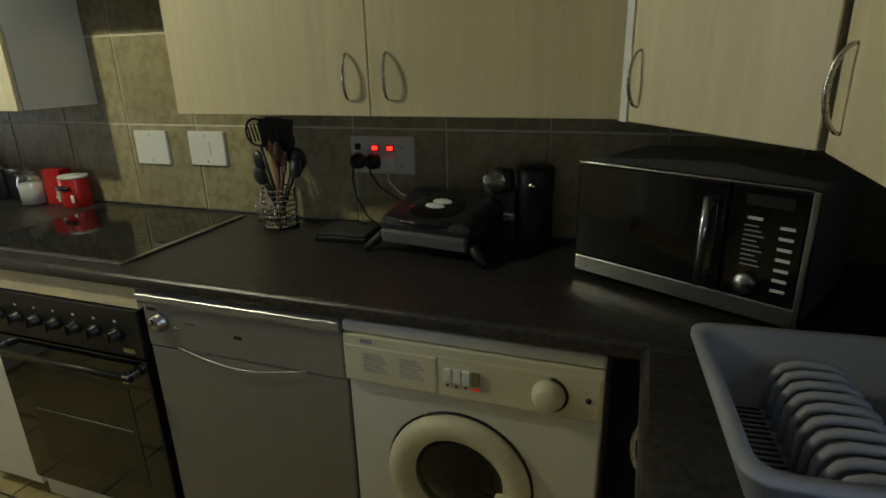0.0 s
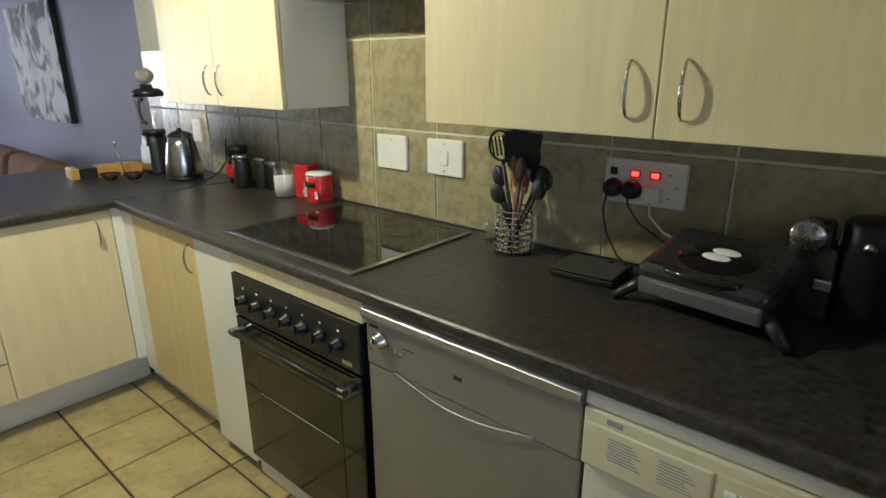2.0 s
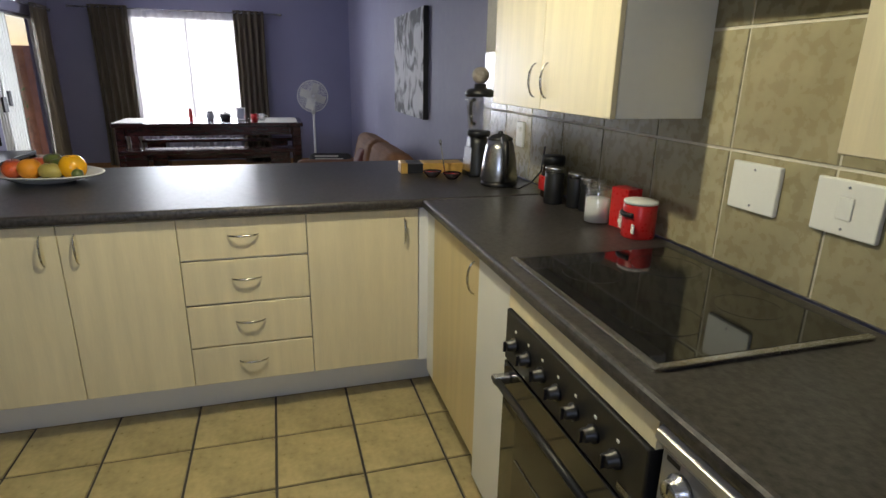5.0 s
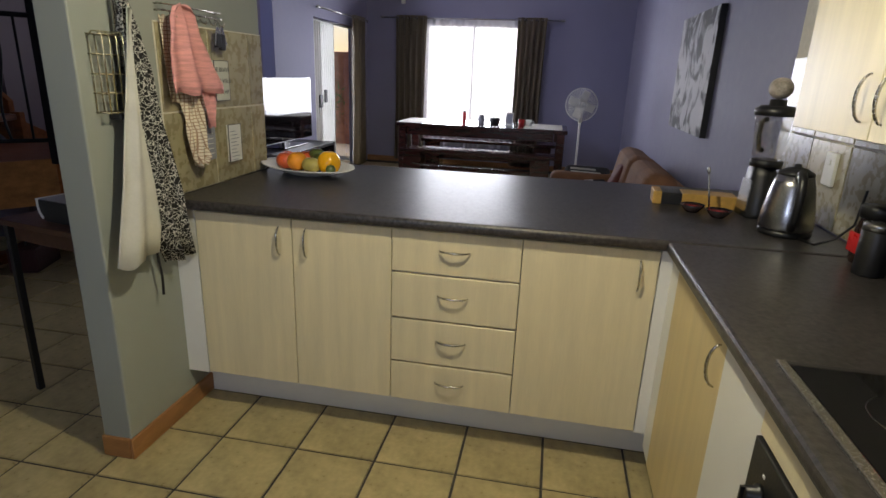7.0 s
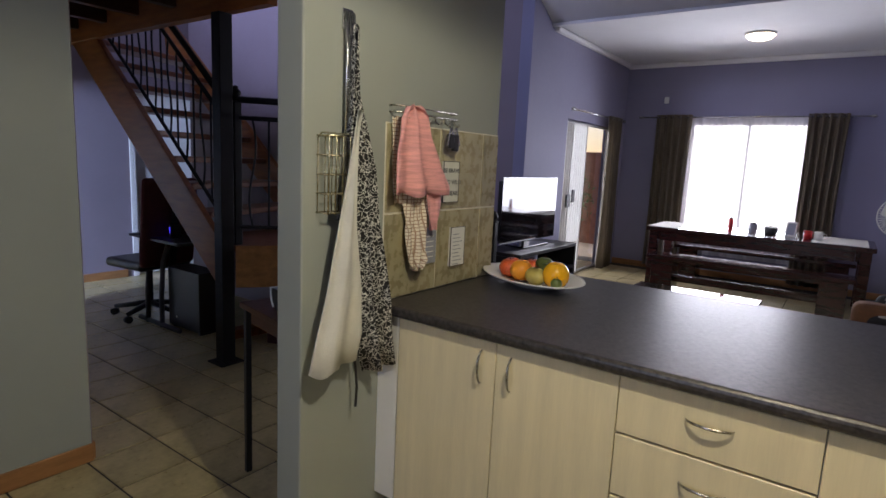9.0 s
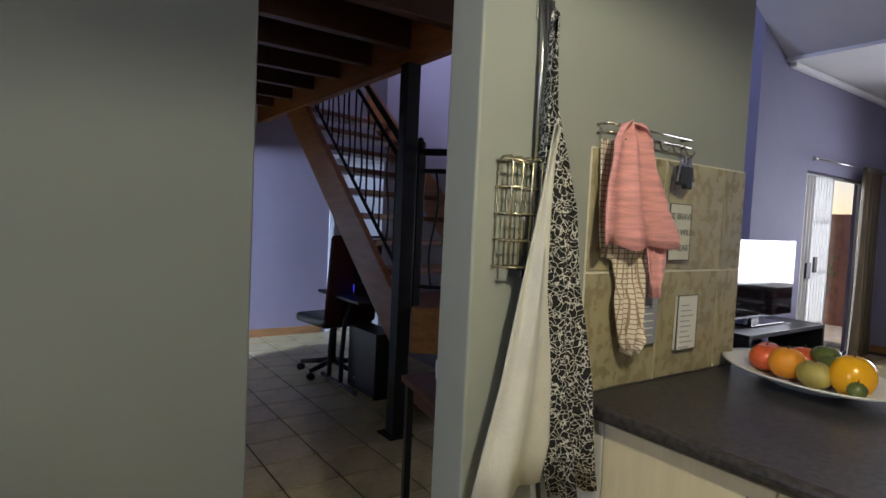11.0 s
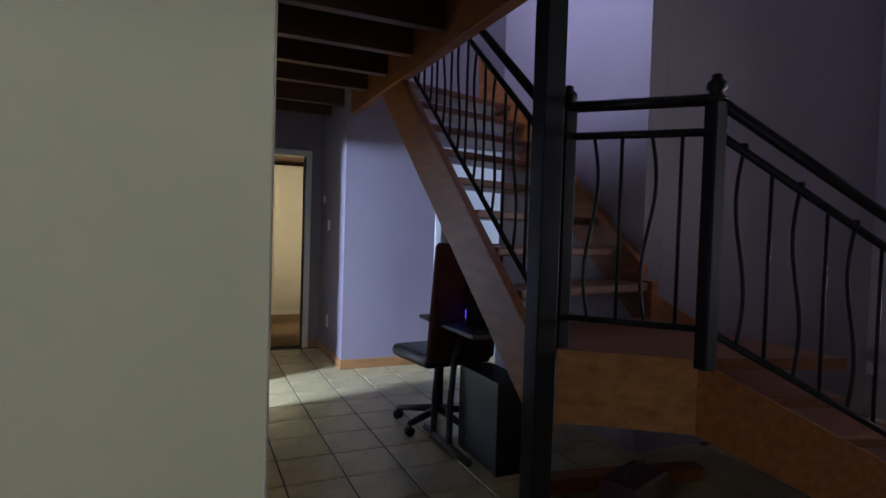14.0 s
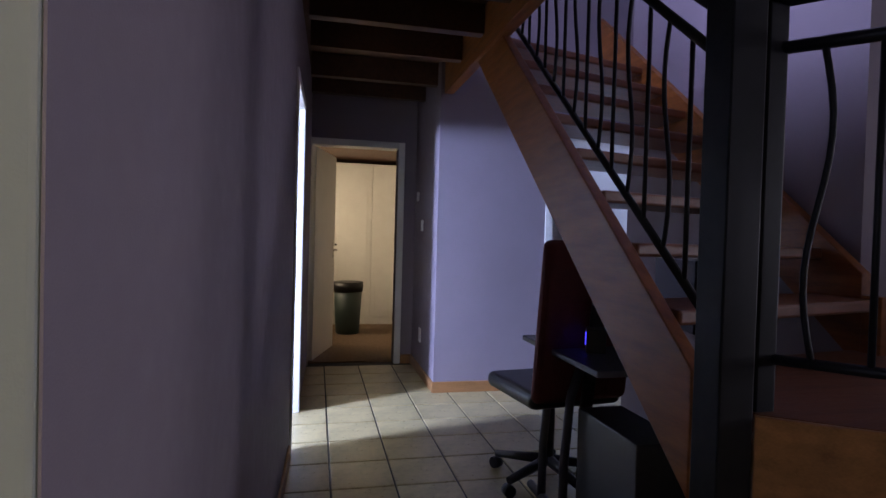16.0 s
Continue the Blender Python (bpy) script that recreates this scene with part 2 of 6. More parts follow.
for nm, x0, x1, y0, y1 in (("wall_stair", -5.45, -5.32, -4.55, -2.89), ("wall_stair_back", -6.1, -5.451, -4.55, -4.43), ("wall_under_stair", -6.1, -6.0, -5.295, -4.551), ("wall_stair_south", -7.5, -5.451, -3.02, -2.89), ("wall_stair_west", -7.62, -7.501, -3.02, LS - 0.141)):
    setting(nm, box(x0, x1, y0, y1, 0, 4.6), HALLSHADE, "stairwell wall, shade put into its mauve-grey tone", "wall")
bm = box(-8.53, -7.5, LS - 0.14, LS, 0, 4.6)
box(-10.10, -8.53, LS - 0.14, LS, 2.0, 4.6, bm=bm)
box(-10.571, -10.10, LS - 0.14, LS, 0, 4.6, bm=bm)
setting("wall_living_south", bm, BLUE, "blue-grey painted wall with a sliding door", "wall")
WY0, WY1, WZ0, WZ1 = -0.90, 0.52, 0.62, 2.12
bm = box(-10.75, -10.571, LS - 0.14, WY0, 0, 4.6)
for y0, y1, z0, z1 in ((WY0, WY1, 0, WZ0), (WY0, WY1, WZ1, 4.6), (WY1, 2.14, 0, 4.6)):
    box(-10.75, -10.571, y0, y1, z0, z1, bm=bm)
setting("wall_west", bm, BLUE, "blue-grey painted wall with a wide window", "wall")
setting("ceiling_kitchen", box(-3.6, 0.4, SY - 0.12, 2.14, 2.62, 2.75), WHITE, "white painted kitchen ceiling", "ceiling")
bm = prism([(-10.75, 2.93), (-7.95, 2.96), (-5.8, 4.05), (-3.6, 4.45), (-3.6, 4.6), (-10.75, 4.6)], LS, 2.14)
setting("ceiling_living", bm, WHITE, "white painted sloping ceiling with cornices", "ceiling")
setting("ceiling_stair", box(-7.7, -3.0, -6.6, -0.3, 4.6, 4.75), WHITE, "white ceiling high over the stairwell", "ceiling")
setting("wall_loft_east", box(-3.6, -3.45, SY - 0.12, 2.14, 2.75, 4.6), BLUE, "blue-grey wall over the kitchen opening", "wall")
setting("wall_upper_hall", box(-3.12, -3.0, -6.6, SY - 0.12, 2.62, 4.6), BLUE, "blue-grey upper stairwell wall", "wall")
setting("wall_upper_end", box(-6.1, -3.0, -6.7, -6.6, 2.62, 4.6), BLUE, "blue-grey upper end wall", "wall")
bm = box(-5.6, -5.45, -9.2, -6.431, 0, 2.62)
box(-5.6, -2.5, -9.2, -9.05, 0, 2.62, bm=bm)
box(-2.6, -2.5, -9.05, -6.431, 0, 2.62, bm=bm)
box(-5.45, -4.301, -6.55, -6.431, 0, 2.62, bm=bm)
box(-2.99, -2.6, -6.55, -6.431, 0, 2.62, bm=bm)
setting("wall_bedroom", bm, CREAM, "pale bedroom walls seen through the doorway", "wall")
# added slab, hung low to make a dark band between door head and wardrobe
setting("ceiling_bedroom", box(-5.6, -2.5, -9.2, -6.44, 2.17, 2.7), DARKWOOD, "low dark slab added over the bedroom for the band above the wardrobe", "ceiling")
bm = box(-3.02, 0.1, -3.15, -3.0, 0, 2.62)
box(-3.08, 0.1, -6.0, -5.85, 0, 2.62, bm=bm)
box(-0.05, 0.1, -5.85, -3.15, 0, 2.62, bm=bm)
box(-3.0, 0.1, -6.0, -3.0, 2.62, 2.7, bm=bm)
setting("wall_side_room", bm, CREAM, "plain pale side room walls", "wall")
setting("ground", box(-60, 40, -60, 60, -0.3, -0.14), mat("paving", (0.35, 0.3, 0.24), 0.9, var=0.3, scale=2), "sunlit paved yard round the house", "ground")

# ---- kitchen: skirtings, window and door frames ----
def skirting(name, x0, x1, y0, y1):
    return setting(name, box(x0, x1, y0, y1, 0, 0.085, 0.006), SKIRT, "low varnished wooden skirting board", "skirting")


skirting("baseboard_stub_north", -3.70, -3.182, -0.284, -0.271)
skirting("baseboard_stub_east", -3.195, -3.182, -0.401, -0.284)
skirting("baseboard_south", WX, -0.2, SY, SY + 0.013)
skirting("baseboard_hall", WX - 0.013, WX, -4.14, SY - 0.001).data.transform(SKEW)
skirting("baseboard_corner", -4.99, -4.171, -5.296, -5.283)
skirting("baseboard_corner_side", -4.184, -4.171, -6.30, -5.296)
skirting("baseboard_living_west", -10.571, -10.558, LS, 2.14)
skirting("baseboard_living_south", -8.52, -7.5, LS, LS + 0.013)
skirting("baseboard_hall_end", -4.171, -4.076, -6.30, -6.287)

HANDLE = [(0.055 * math.sin(a), 0.025 * math.cos(a)) for a in [radians(-88 + 176 * k / 12) for k in range(13)]]


def handle(parent, m, name="handle"):
    """Bow handle: lies along local x, stands off along -y."""
    bm = tube([(x, -max(0.0, d), 0) for x, d in HANDLE], [0.0019 + 0.0024 * math.cos(radians(-80 + 160 * k / 12)) for k in range(13)], 8, m=m)
    return part(name, bm, CHROME, parent, "brushed nickel bow handle")


UP = pose(0, 0, 0, 0, 90, 0)


def front(name, parent, x0, x1, z0, z1, grip=None, material=MAPLE, thick=0.018, vertical=True):
    """A cupboard door or drawer front in the plane y = 0, with its handle at grip."""
    f = part(name, box(x0 + 0.0015, x1 - 0.0015, 0, thick, z0 + 0.0015, z1 - 0.0015, 0.0018, 1), material, parent)
    if grip:
        handle(f, pose(grip[0], 0, grip[1]) @ (UP if vertical else Matrix()))
    return f


WORK = part("worktop", box(PX + 0.0015, E0, 1.518, NW - 0.001, CT - 0.038, CT, 0.014, 3), TOP)
tagged(WORK, "black speckled laminate worktop along the tiled wall", "worktop")
tagged(part("worktop", box(-4.60, PX - 0.0005, -0.283, NW - 0.001, CT - 0.038, CT, 0.014, 3), TOP), "black laminate breakfast counter with a rounded edge", "worktop")
tagged(part("worktop", box(-0.765, E0, -1.1, 1.5165, CT - 0.038, CT, 0.014, 3), TOP), "black speckled laminate sink worktop", "worktop")

# peninsula units, their fronts face +x; local x runs along world y
PEN = pose(-3.553, 0, 0, 0, 0, 90)


def unit(y0, y1, label):
    t = thing("base_cabinet", PEN, label, "cabinet", "peninsula base cabinets")
    part("carcass", box(y0 + 0.001, y1 - 0.001, 0.0195, 0.55, 0.172, 0.868), BOARD, t)
    return t


t = unit(-0.19, 0.592, "pale maple two-door base cabinet in the breakfast counter")
front("door", t, -0.19, 0.206, 0.175, 0.866, (0.155, 0.778))
front("door", t, 0.206, 0.592, 0.175, 0.866, (0.262, 0.778))
t = unit(0.592, 1.06, "pale maple base cabinet with four drawers")
for z0, z1 in ((0.705, 0.866), (0.523, 0.701), (0.342, 0.519), (0.175, 0.338)):
    front("drawer", t, 0.592, 1.06, z0, z1, (0.823, (z0 + z1) / 2 + 0.012), vertical=False)
t = unit(1.06, 1.513, "pale maple single-door base cabinet beside the corner")
front("door", t, 1.06, 1.513, 0.175, 0.866, (1.452, 0.775))
for y0, y1 in ((-0.283, -0.192), (1.515, 1.560)):
    tagged(part("filler_panel", box(-3.62, -3.553, y0, y1, 0.172, 0.868), BOARD), "narrow white melamine filler strip between units", "panel")
tagged(part("kickboard", box(-3.712, -3.69, -0.283, 1.60, 0, 0.170), BOARD), "white plinth board under the breakfast counter", "plinth")
tagged(part("back_panel", box(-4.13, -4.11, -0.283, 2.12, 0, 0.87), BOARD), "white melamine back of the breakfast counter", "panel")

# wall run units, fronts at y = 1.53
RUN = pose(0, 1.548, 0)
t = thing("base_cabinet", RUN, "pale maple corner base cabinet with one door", "cabinet")
part("carcass", box(-3.50, -2.905, 0.0195, 0.55, 0.12, 0.868), BOARD, t)
# this door is a deeper yellow than the other maple fronts
front("door", t, -3.435, -2.905, 0.125, 0.862, (-2.948, 0.776), mat("deep_yellow_maple_melamine", (0.66, 0.52, 0.27), 0.38, var=0.08, scale=5, stretch=(5, 5, 0.35)))
tagged(part("filler_panel", box(-3.552, -3.437, 1.553, 1.57, 0.12, 0.868), BOARD), "white corner filler panel between cupboards", "panel")
tagged(part("filler_panel", box(-2.903, -2.650, 1.545, 1.565, 0.06, 0.868), BOARD), "plain white filler panel beside the oven", "panel")
tagged(part("kickboard", box(-3.688, -2.64, 1.62, 1.64, 0, 0.12), BOARD), "white plinth board under the wall units", "plinth")

# built-in oven
OV = thing("oven", pose(-2.335, 1.545, 0), "black built-in oven with knobs and a glass door", "oven")
part("housing", box(-0.312, 0.30, 0.02, 0.55, 0.09, 0.795), BLACK, OV)
part("control_panel", box(-0.312, 0.306, -0.012, 0.02, 0.655, 0.800, 0.004), BLACK, OV)
for k in range(7):
    kx = -0.245 + k * 0.078
    kn = part("knob", lathe([(0.020, 0), (0.020, 0.006), (0.015, 0.010), (0.0145, 0.024), (0.011, 0.027), (0, 0.027)], 16, m=pose(kx, -0.012, 0.722, 90)), BLACK, OV)
    part("pointer", box(kx - 0.003, kx + 0.003, -0.046, -0.038, 0.708, 0.736, 0.001), BLACK, kn)
    part("dial_mark", box(kx - 0.004, kx + 0.004, -0.0135, -0.0115, 0.757, 0.763), WPLAS, OV)
part("nameplate", box(0.235, 0.275, -0.0135, -0.0115, 0.668, 0.682), STEEL, OV)
dr = part("door", box(-0.312, 0.306, -0.012, 0.018, 0.105, 0.648, 0.004), GLOSS, OV, "black glass oven door")
part("window", box(-0.215, 0.215, -0.0135, -0.0115, 0.20, 0.545), mat("smoked_glass", (0.02, 0.018, 0.014), 0.16, var=0.1, scale=3), dr)
part("rack", tube([(-0.20, -0.0155, 0.40), (0.20, -0.0155, 0.40)], 0.002, 6), STEEL, dr)
hb = part("door_handle", tube([(-0.285, -0.05, 0.612), (0.285, -0.05, 0.612)], 0.010, 10), BLACK, dr)
for sx in (-0.27, 0.27):
    part("bracket", box(sx - 0.012, sx + 0.012, -0.058, -0.012, 0.600, 0.624, 0.003), STEEL, hb)
tagged(part("filler_panel", box(-2.648, -2.022, 1.54, 1.56, 0.805, 0.868), MAPLE), "pale maple strip between oven and worktop", "panel")
tagged(part("filler_panel", box(-2.648, -2.022, 1.56, 1.58, 0.012, 0.085), BOARD), "white strip under the oven", "panel")

# ceramic hob
HB = thing("hob", pose(-2.402, 1.822, CT), "black ceramic hob with a brushed steel frame", "hob")
part("glass_plate", box(-0.302, 0.300, -0.236, 0.236, 0.0005, 0.007, 0.002), GLOSS, HB)
part("frame_rail", box(-0.318, 0.318, -0.256, -0.237, 0, 0.008, 0.002), STEEL, HB)
part("frame_rail", box(0.301, 0.318, -0.2365, 0.252, 0, 0.008, 0.002), STEEL, HB)
part("frame_rail", box(-0.318, -0.303, -0.2365, 0.252, 0, 0.006, 0.002), BLACK, HB)
part("frame_rail", box(-0.3025, 0.3005, 0.237, 0.252, 0, 0.006, 0.002), BLACK, HB)
RING = mat("grey_hob_print", (0.018, 0.018, 0.02), 0.12)
for cx, cy, cr in ((-0.15, -0.10, 0.075), (0.13, -0.11, 0.09), (-0.15, 0.12, 0.09), (0.13, 0.12, 0.07)):
    part("ring", tube([(cx + cr * math.cos(a), cy + cr * math.sin(a), 0.0068) for a in [k * math.pi / 18 for k in range(36)]], 0.0008, 4, closed=True), RING, HB)

# dishwasher
DW = thing("dishwasher", pose(-1.711, 1.547, 0) @ Matrix.Diagonal((1, 1, 1.012, 1)), "silver dishwasher with a curved grip and dial", "dishwasher")
part("cabinet", box(-0.297, 0.297, 0.03, 0.56, 0.03, 0.845), BLACK, DW)
part("door", box(-0.300, 0.300, 0, 0.03, 0.10, 0.690, 0.004), SILVER, DW)
cp = part("control_panel", box(-0.300, 0.300, -0.004, 0.03, 0.692, 0.815, 0.006), SILVER, DW)
prof = [(0.0, 0.815), (-0.014, 0.820), (-0.022, 0.832), (-0.020, 0.845), (-0.008, 0.855), (0.02, 0.858), (0.03, 0.858), (0.03, 0.815)]
part("top_edge", prism(prof, -0.300, 0.300, m=pose(0, 0, 0, 0, 0, 90) @ Matrix.Scale(-1, 4, (0, 1, 0))), mat("satin_metal_trim", (0.50, 0.50, 0.49), 0.42, 0.9, var=0.05, scale=20), DW, "satin rounded metal top edge")
sw = [(-0.20 + 0.40 * k / 20, -0.006 - 0.010 * math.sin(math.pi * k / 20), 0.700 - 0.026 * math.sin(math.pi * k / 20)) for k in range(21)]
part("grip_edge", tube(sw, 0.0028, 8), SILVER, cp, "curved bright grip edge")
kn = part("knob", lathe([(0.027, 0), (0.027, 0.008), (0.021, 0.012), (0.020, 0.024), (0.017, 0.027), (0, 0.027)], 24, m=pose(-0.245, -0.004, 0.768, 90)), STEEL, DW)
part("pointer", box(-0.2465, -0.2435, -0.0325, -0.0305, 0.768, 0.786), BLACK, kn)
for bx_, bz in ((-0.196, 0.755), (-0.178, 0.755)):
    part("button", lathe([(0.006, 0), (0.006, 0.004), (0, 0.005)], 12, m=pose(bx_, -0.004, bz, 90)), STEEL, cp)
for k in range(3):
    part("print_mark", box(-0.165 + 0.012 * k, -0.158 + 0.012 * k, -0.0055, -0.0035, 0.772, 0.775), BLACK, cp)
part("print_mark", box(-0.012, 0.012, -0.0055, -0.0035, 0.752, 0.762), BLACK, cp)
part("print_mark", box(-0.285, -0.255, -0.0055, -0.0035, 0.797, 0.805), BLACK, cp)
for fx in (-0.26, 0.26):
    part("foot", lathe([(0.02, 0), (0.02, 0.03)], 10, m=pose(fx, 0.1, 0)), BLACK, DW)
part("plinth", box(-0.297, 0.297, 0.05, 0.07, 0.0, 0.10), BLACK, DW)

# washing machine
WM = thing("washing_machine", pose(-1.115, 1.547, 0) @ Matrix.Diagonal((1, 1, 1.016, 1)), "aged white front-loading washing machine with cream panel", "washing machine")
wm_body = part("cabinet", box(-0.290, 0.290, 0.012, 0.56, 0.03, 0.80, 0.006), CREAM, WM)
part("front_plate", box(-0.288, 0.288, 0, 0.0118, 0.05, 0.695, 0.004), CREAM, WM)
part("lid", box(-0.292, 0.292, -0.012, 0.56, 0.822, 0.852, 0.008), CREAM, WM)
fa = part("fascia", box(-0.290, 0.290, -0.014, 0.0118, 0.700, 0.820, 0.005), CREAMP, WM, "cream plastic control fascia")
dw = part("detergent_drawer", box(-0.285, -0.062, -0.019, -0.0135, 0.706, 0.795, 0.003), CREAMP, fa)
for k in range(8):
    for c in (-0.235, -0.145):
        part("print_line", box(c - 0.002 * (k % 3), c + 0.060 - 0.006 * (k % 4), -0.0198, -0.0185, 0.735 + 0.006 * k, 0.7370 + 0.006 * k), GREYP, dw)
part("badge", box(-0.245, -0.215, -0.0155, -0.0135, 0.801, 0.812, 0.001), GREYP, fa)
part("dial_panel", box(-0.058, 0.285, -0.0165, -0.0135, 0.706, 0.798, 0.003), CREAMP, fa)
for k in range(3):
    part("button", box(-0.043 + 0.021 * k, -0.025 + 0.021 * k, -0.024, -0.016, 0.744, 0.775, 0.002), WPLAS, fa)
part("power_button", box(0.020, 0.038, -0.024, -0.016, 0.744, 0.775, 0.002), mat("olive_plastic", (0.2, 0.17, 0.08), 0.4), fa)
for k in range(3):
    part("lamp_dot", box(-0.040 + 0.021 * k, -0.033 + 0.021 * k, -0.018, -0.016, 0.731, 0.735), BLACK, fa)
part("red_lamp", box(0.018, 0.036, -0.018, -0.016, 0.730, 0.735), glow("red_indicator", (0.8, 0.03, 0.02), 0.6), fa)
kn = part("knob", lathe([(0.034, 0), (0.034, 0.010), (0.028, 0.016), (0.026, 0.028), (0.022, 0.031), (0, 0.031)], 28, m=pose(0.182, -0.016, 0.752, 90)), CREAMP, fa)
part("dial_arc", tube([(0.182 + 0.038 * math.sin(a), -0.0175, 0.752 + 0.038 * math.cos(a)) for a in [radians(5 + 15 * k) for k in range(12)]], 0.003, 6), BLACK, fa)
part("screw_cap", lathe([(0.006, 0), (0.006, 0.003), (0, 0.004)], 12, m=pose(0.262, -0.0165, 0.752, 90)), BLACK, fa)
PORT = pose(-0.020, 0.0, 0.480, 90)
do = part("door_ring", lathe([(0.170, -0.002), (0.172, 0.014), (0.160, 0.030), (0.140, 0.034), (0.118, 0.026), (0.108, 0.008), (0.106, 0.001)], 48, m=PORT), CREAMP, WM, "cream plastic porthole ring")
part("gasket", tube([(-0.020 + 0.174 * math.cos(a), -0.002, 0.480 + 0.174 * math.sin(a)) for a in [k * math.pi / 24 for k in range(48)]], 0.003, 6, closed=True), BLACK, WM)
part("porthole_glass", lathe([(0.107, 0.004), (0.095, 0.006), (0.06, 0.018), (0.02, 0.026), (0, 0.027)], 40, m=PORT), GLOSS, do, "dark glass porthole")
part("door_catch", box(0.075, 0.140, -0.042, -0.022, 0.452, 0.486, 0.006), CREAMP, do)
for fx in (-0.25, 0.25):
    part("foot", lathe([(0.02, 0), (0.02, 0.03)], 10, m=pose(fx, 0.06, 0)), BLACK, WM)

# sink run base unit: fronts face -x
SINKR = pose(-0.742, 0, 0, 0, 0, -90)
t = thing("base_cabinet", SINKR, "pale maple base cabinet under the sink worktop", "cabinet")
part("carcass", box(-1.48, 1.05, 0.0195, 0.80, 0.12, 0.868), BOARD, t)
front("door", t, -1.46, -1.0, 0.125, 0.862, (-1.40, 0.776))
front("door", t, -1.0, -0.55, 0.125, 0.862, (-0.62, 0.776))

# ---- wall cupboards ----
def wall_unit(x0, x1, split, grips, label, face):
    t = thing("wall_cabinet", pose(0, face, 1.287), label, "cabinet", "wall cabinets")
    part("side_panel", box(x0, x0 + 0.016, 0.019, NW - face - 0.001, 0, 0.70), BOARD, t)
    part("side_panel", box(x1 - 0.016, x1, 0.019, NW - face - 0.001, 0, 0.70), BOARD, t)
    part("base_panel", box(x0 + 0.0165, x1 - 0.0165, 0.019, NW - face - 0.001, 0.0, 0.016), BOARD, t)
    part("top_panel", box(x0 + 0.0165, x1 - 0.0165, 0.019, NW - face - 0.001, 0.684, 0.70), BOARD, t)
    edges = [x0, *split, x1]
    for (a, b), g in zip(zip(edges, edges[1:]), grips):
        front("door", t, a, b, -0.003, 0.70, (g, 0.093))
    return t


wall_unit(-3.585, -2.718, (-3.150,), (-3.196, -3.105), "pale maple two-door wall cupboard with white sides", 1.832)
wall_unit(-2.040, -0.838, (-1.436,), (-1.492, -1.385), "pale maple two-door wall cupboard over the worktop", 1.808)
HD = thing("cooker_hood", pose(-2.379, NW, 1.64), "slim pale hood between the wall cupboards", "cooker hood")
part("canopy", box(-0.336, 0.336, -0.21, -0.001, 0, 0.05, 0.005), BOARD, HD)
part("filter", box(-0.25, 0.25, -0.18, -0.03, -0.004, -0.0005), STEEL, HD)
part("cupboard", box(-0.336, 0.336, -0.21, -0.001, 0.0505, 0.35), BOARD, HD)
# diagonal corner cupboard
ang = math.degrees(math.atan2(1.440 - 1.790, -0.565 + 0.832))
CC = thing("wall_cabinet", pose(-0.832, 1.790, 1.285, 0, 0, ang), "pale maple diagonal corner wall cupboard", "cabinet", "wall cabinets")
part("carcass", box(0.012, 0.425, 0.0195, 0.20, 0, 0.70), BOARD, CC)
part("stile", box(-0.028, -0.001, -0.002, 0.03, -0.003, 0.70), BOARD, CC)
front("door", CC, 0.0, 0.438, -0.003, 0.70, (0.030, 0.085))
EC = thing("wall_cabinet", pose(-0.560, 1.430, 1.285, 0, 0, -90), "pale maple wall cupboard beside the window", "cabinet", "wall cabinets")
part("carcass", box(0.0, 0.63, 0.0195, 0.759, 0, 0.70), BOARD, EC)
front("door", EC, 0.0, 0.36, -0.003, 0.70, (0.055, 0.085))
front("door", EC, 0.36, 0.63, -0.003, 0.70)

# kitchen window over the sink
t = tagged(part("window_1", tube([(E0 + 0.1, -0.45, 1.08), (E0 + 0.1, 0.80, 1.08), (E0 + 0.1, 0.80, 1.85), (E0 + 0.1, -0.45, 1.85)], 0.025, 4, closed=True), WPLAS), "white framed kitchen window over the sink", "window", kind="structure")
part("pane", box(E0 + 0.098, E0 + 0.102, -0.43, 0.78, 1.10, 1.83), CLEAR, t).visible_shadow = False

# kitchen ceiling lamp: opaque drum, closed above and open below
KL = thing("ceiling_lamp", pose(-2.84, 0.96, 2.62), "hanging ceiling lamp with an opaque drum shade", "lamp")
part("shade", lathe([(0.0, -0.36), (0.316, -0.36), (0.32, -0.364), (0.32, -0.516), (0.316, -0.516), (0.316, -0.366), (0.0, -0.365)], 40), mat("brown_lamp_shade", (0.25, 0.2, 0.14), 0.8), KL)
part("ceiling_rose", lathe([(0.05, -0.03), (0.06, 0)], 20), WPLAS, KL)
part("stem", tube([(0, 0, 0), (0, 0, -0.359)], 0.008, 8), BLACK, KL)

# ---- things on the worktop ----
def plate_switch(x0, x1, z0, z1, label, cat):
    t = thing("wall_plate", pose((x0 + x1) / 2, NW - 0.001, (z0 + z1) / 2), label, cat)
    w, h = (x1 - x0) / 2, (z1 - z0) / 2
    part("plate", box(-w, w, -0.012, 0.002, -h, h, 0.004), WPLAS, t)
    return t


t = plate_switch(-2.562, -2.412, 1.073, 1.195, "blank white square wall plate on the tiles", "wall plate")
for sz in (-0.045, 0.045):
    part("screw", lathe([(0.003, 0), (0.003, 0.002), (0, 0.003)], 8, m=pose(0, -0.012, sz, 90)), GREYP, t)
t = plate_switch(-2.314, -2.160, 1.077, 1.197, "white isolator switch plate on the tiles", "switch")
part("rocker", box(-0.018, 0.018, -0.016, -0.0115, -0.025, 0.025, 0.003), WPLAS, t)
for sz in (-0.045, 0.045):
    part("screw", lathe([(0.003, 0), (0.003, 0.002), (0, 0.003)], 8, m=pose(0, -0.012, sz, 90)), GREYP, t)
LED = glow("red_switch_light", (1.0, 0.02, 0.015), 9)
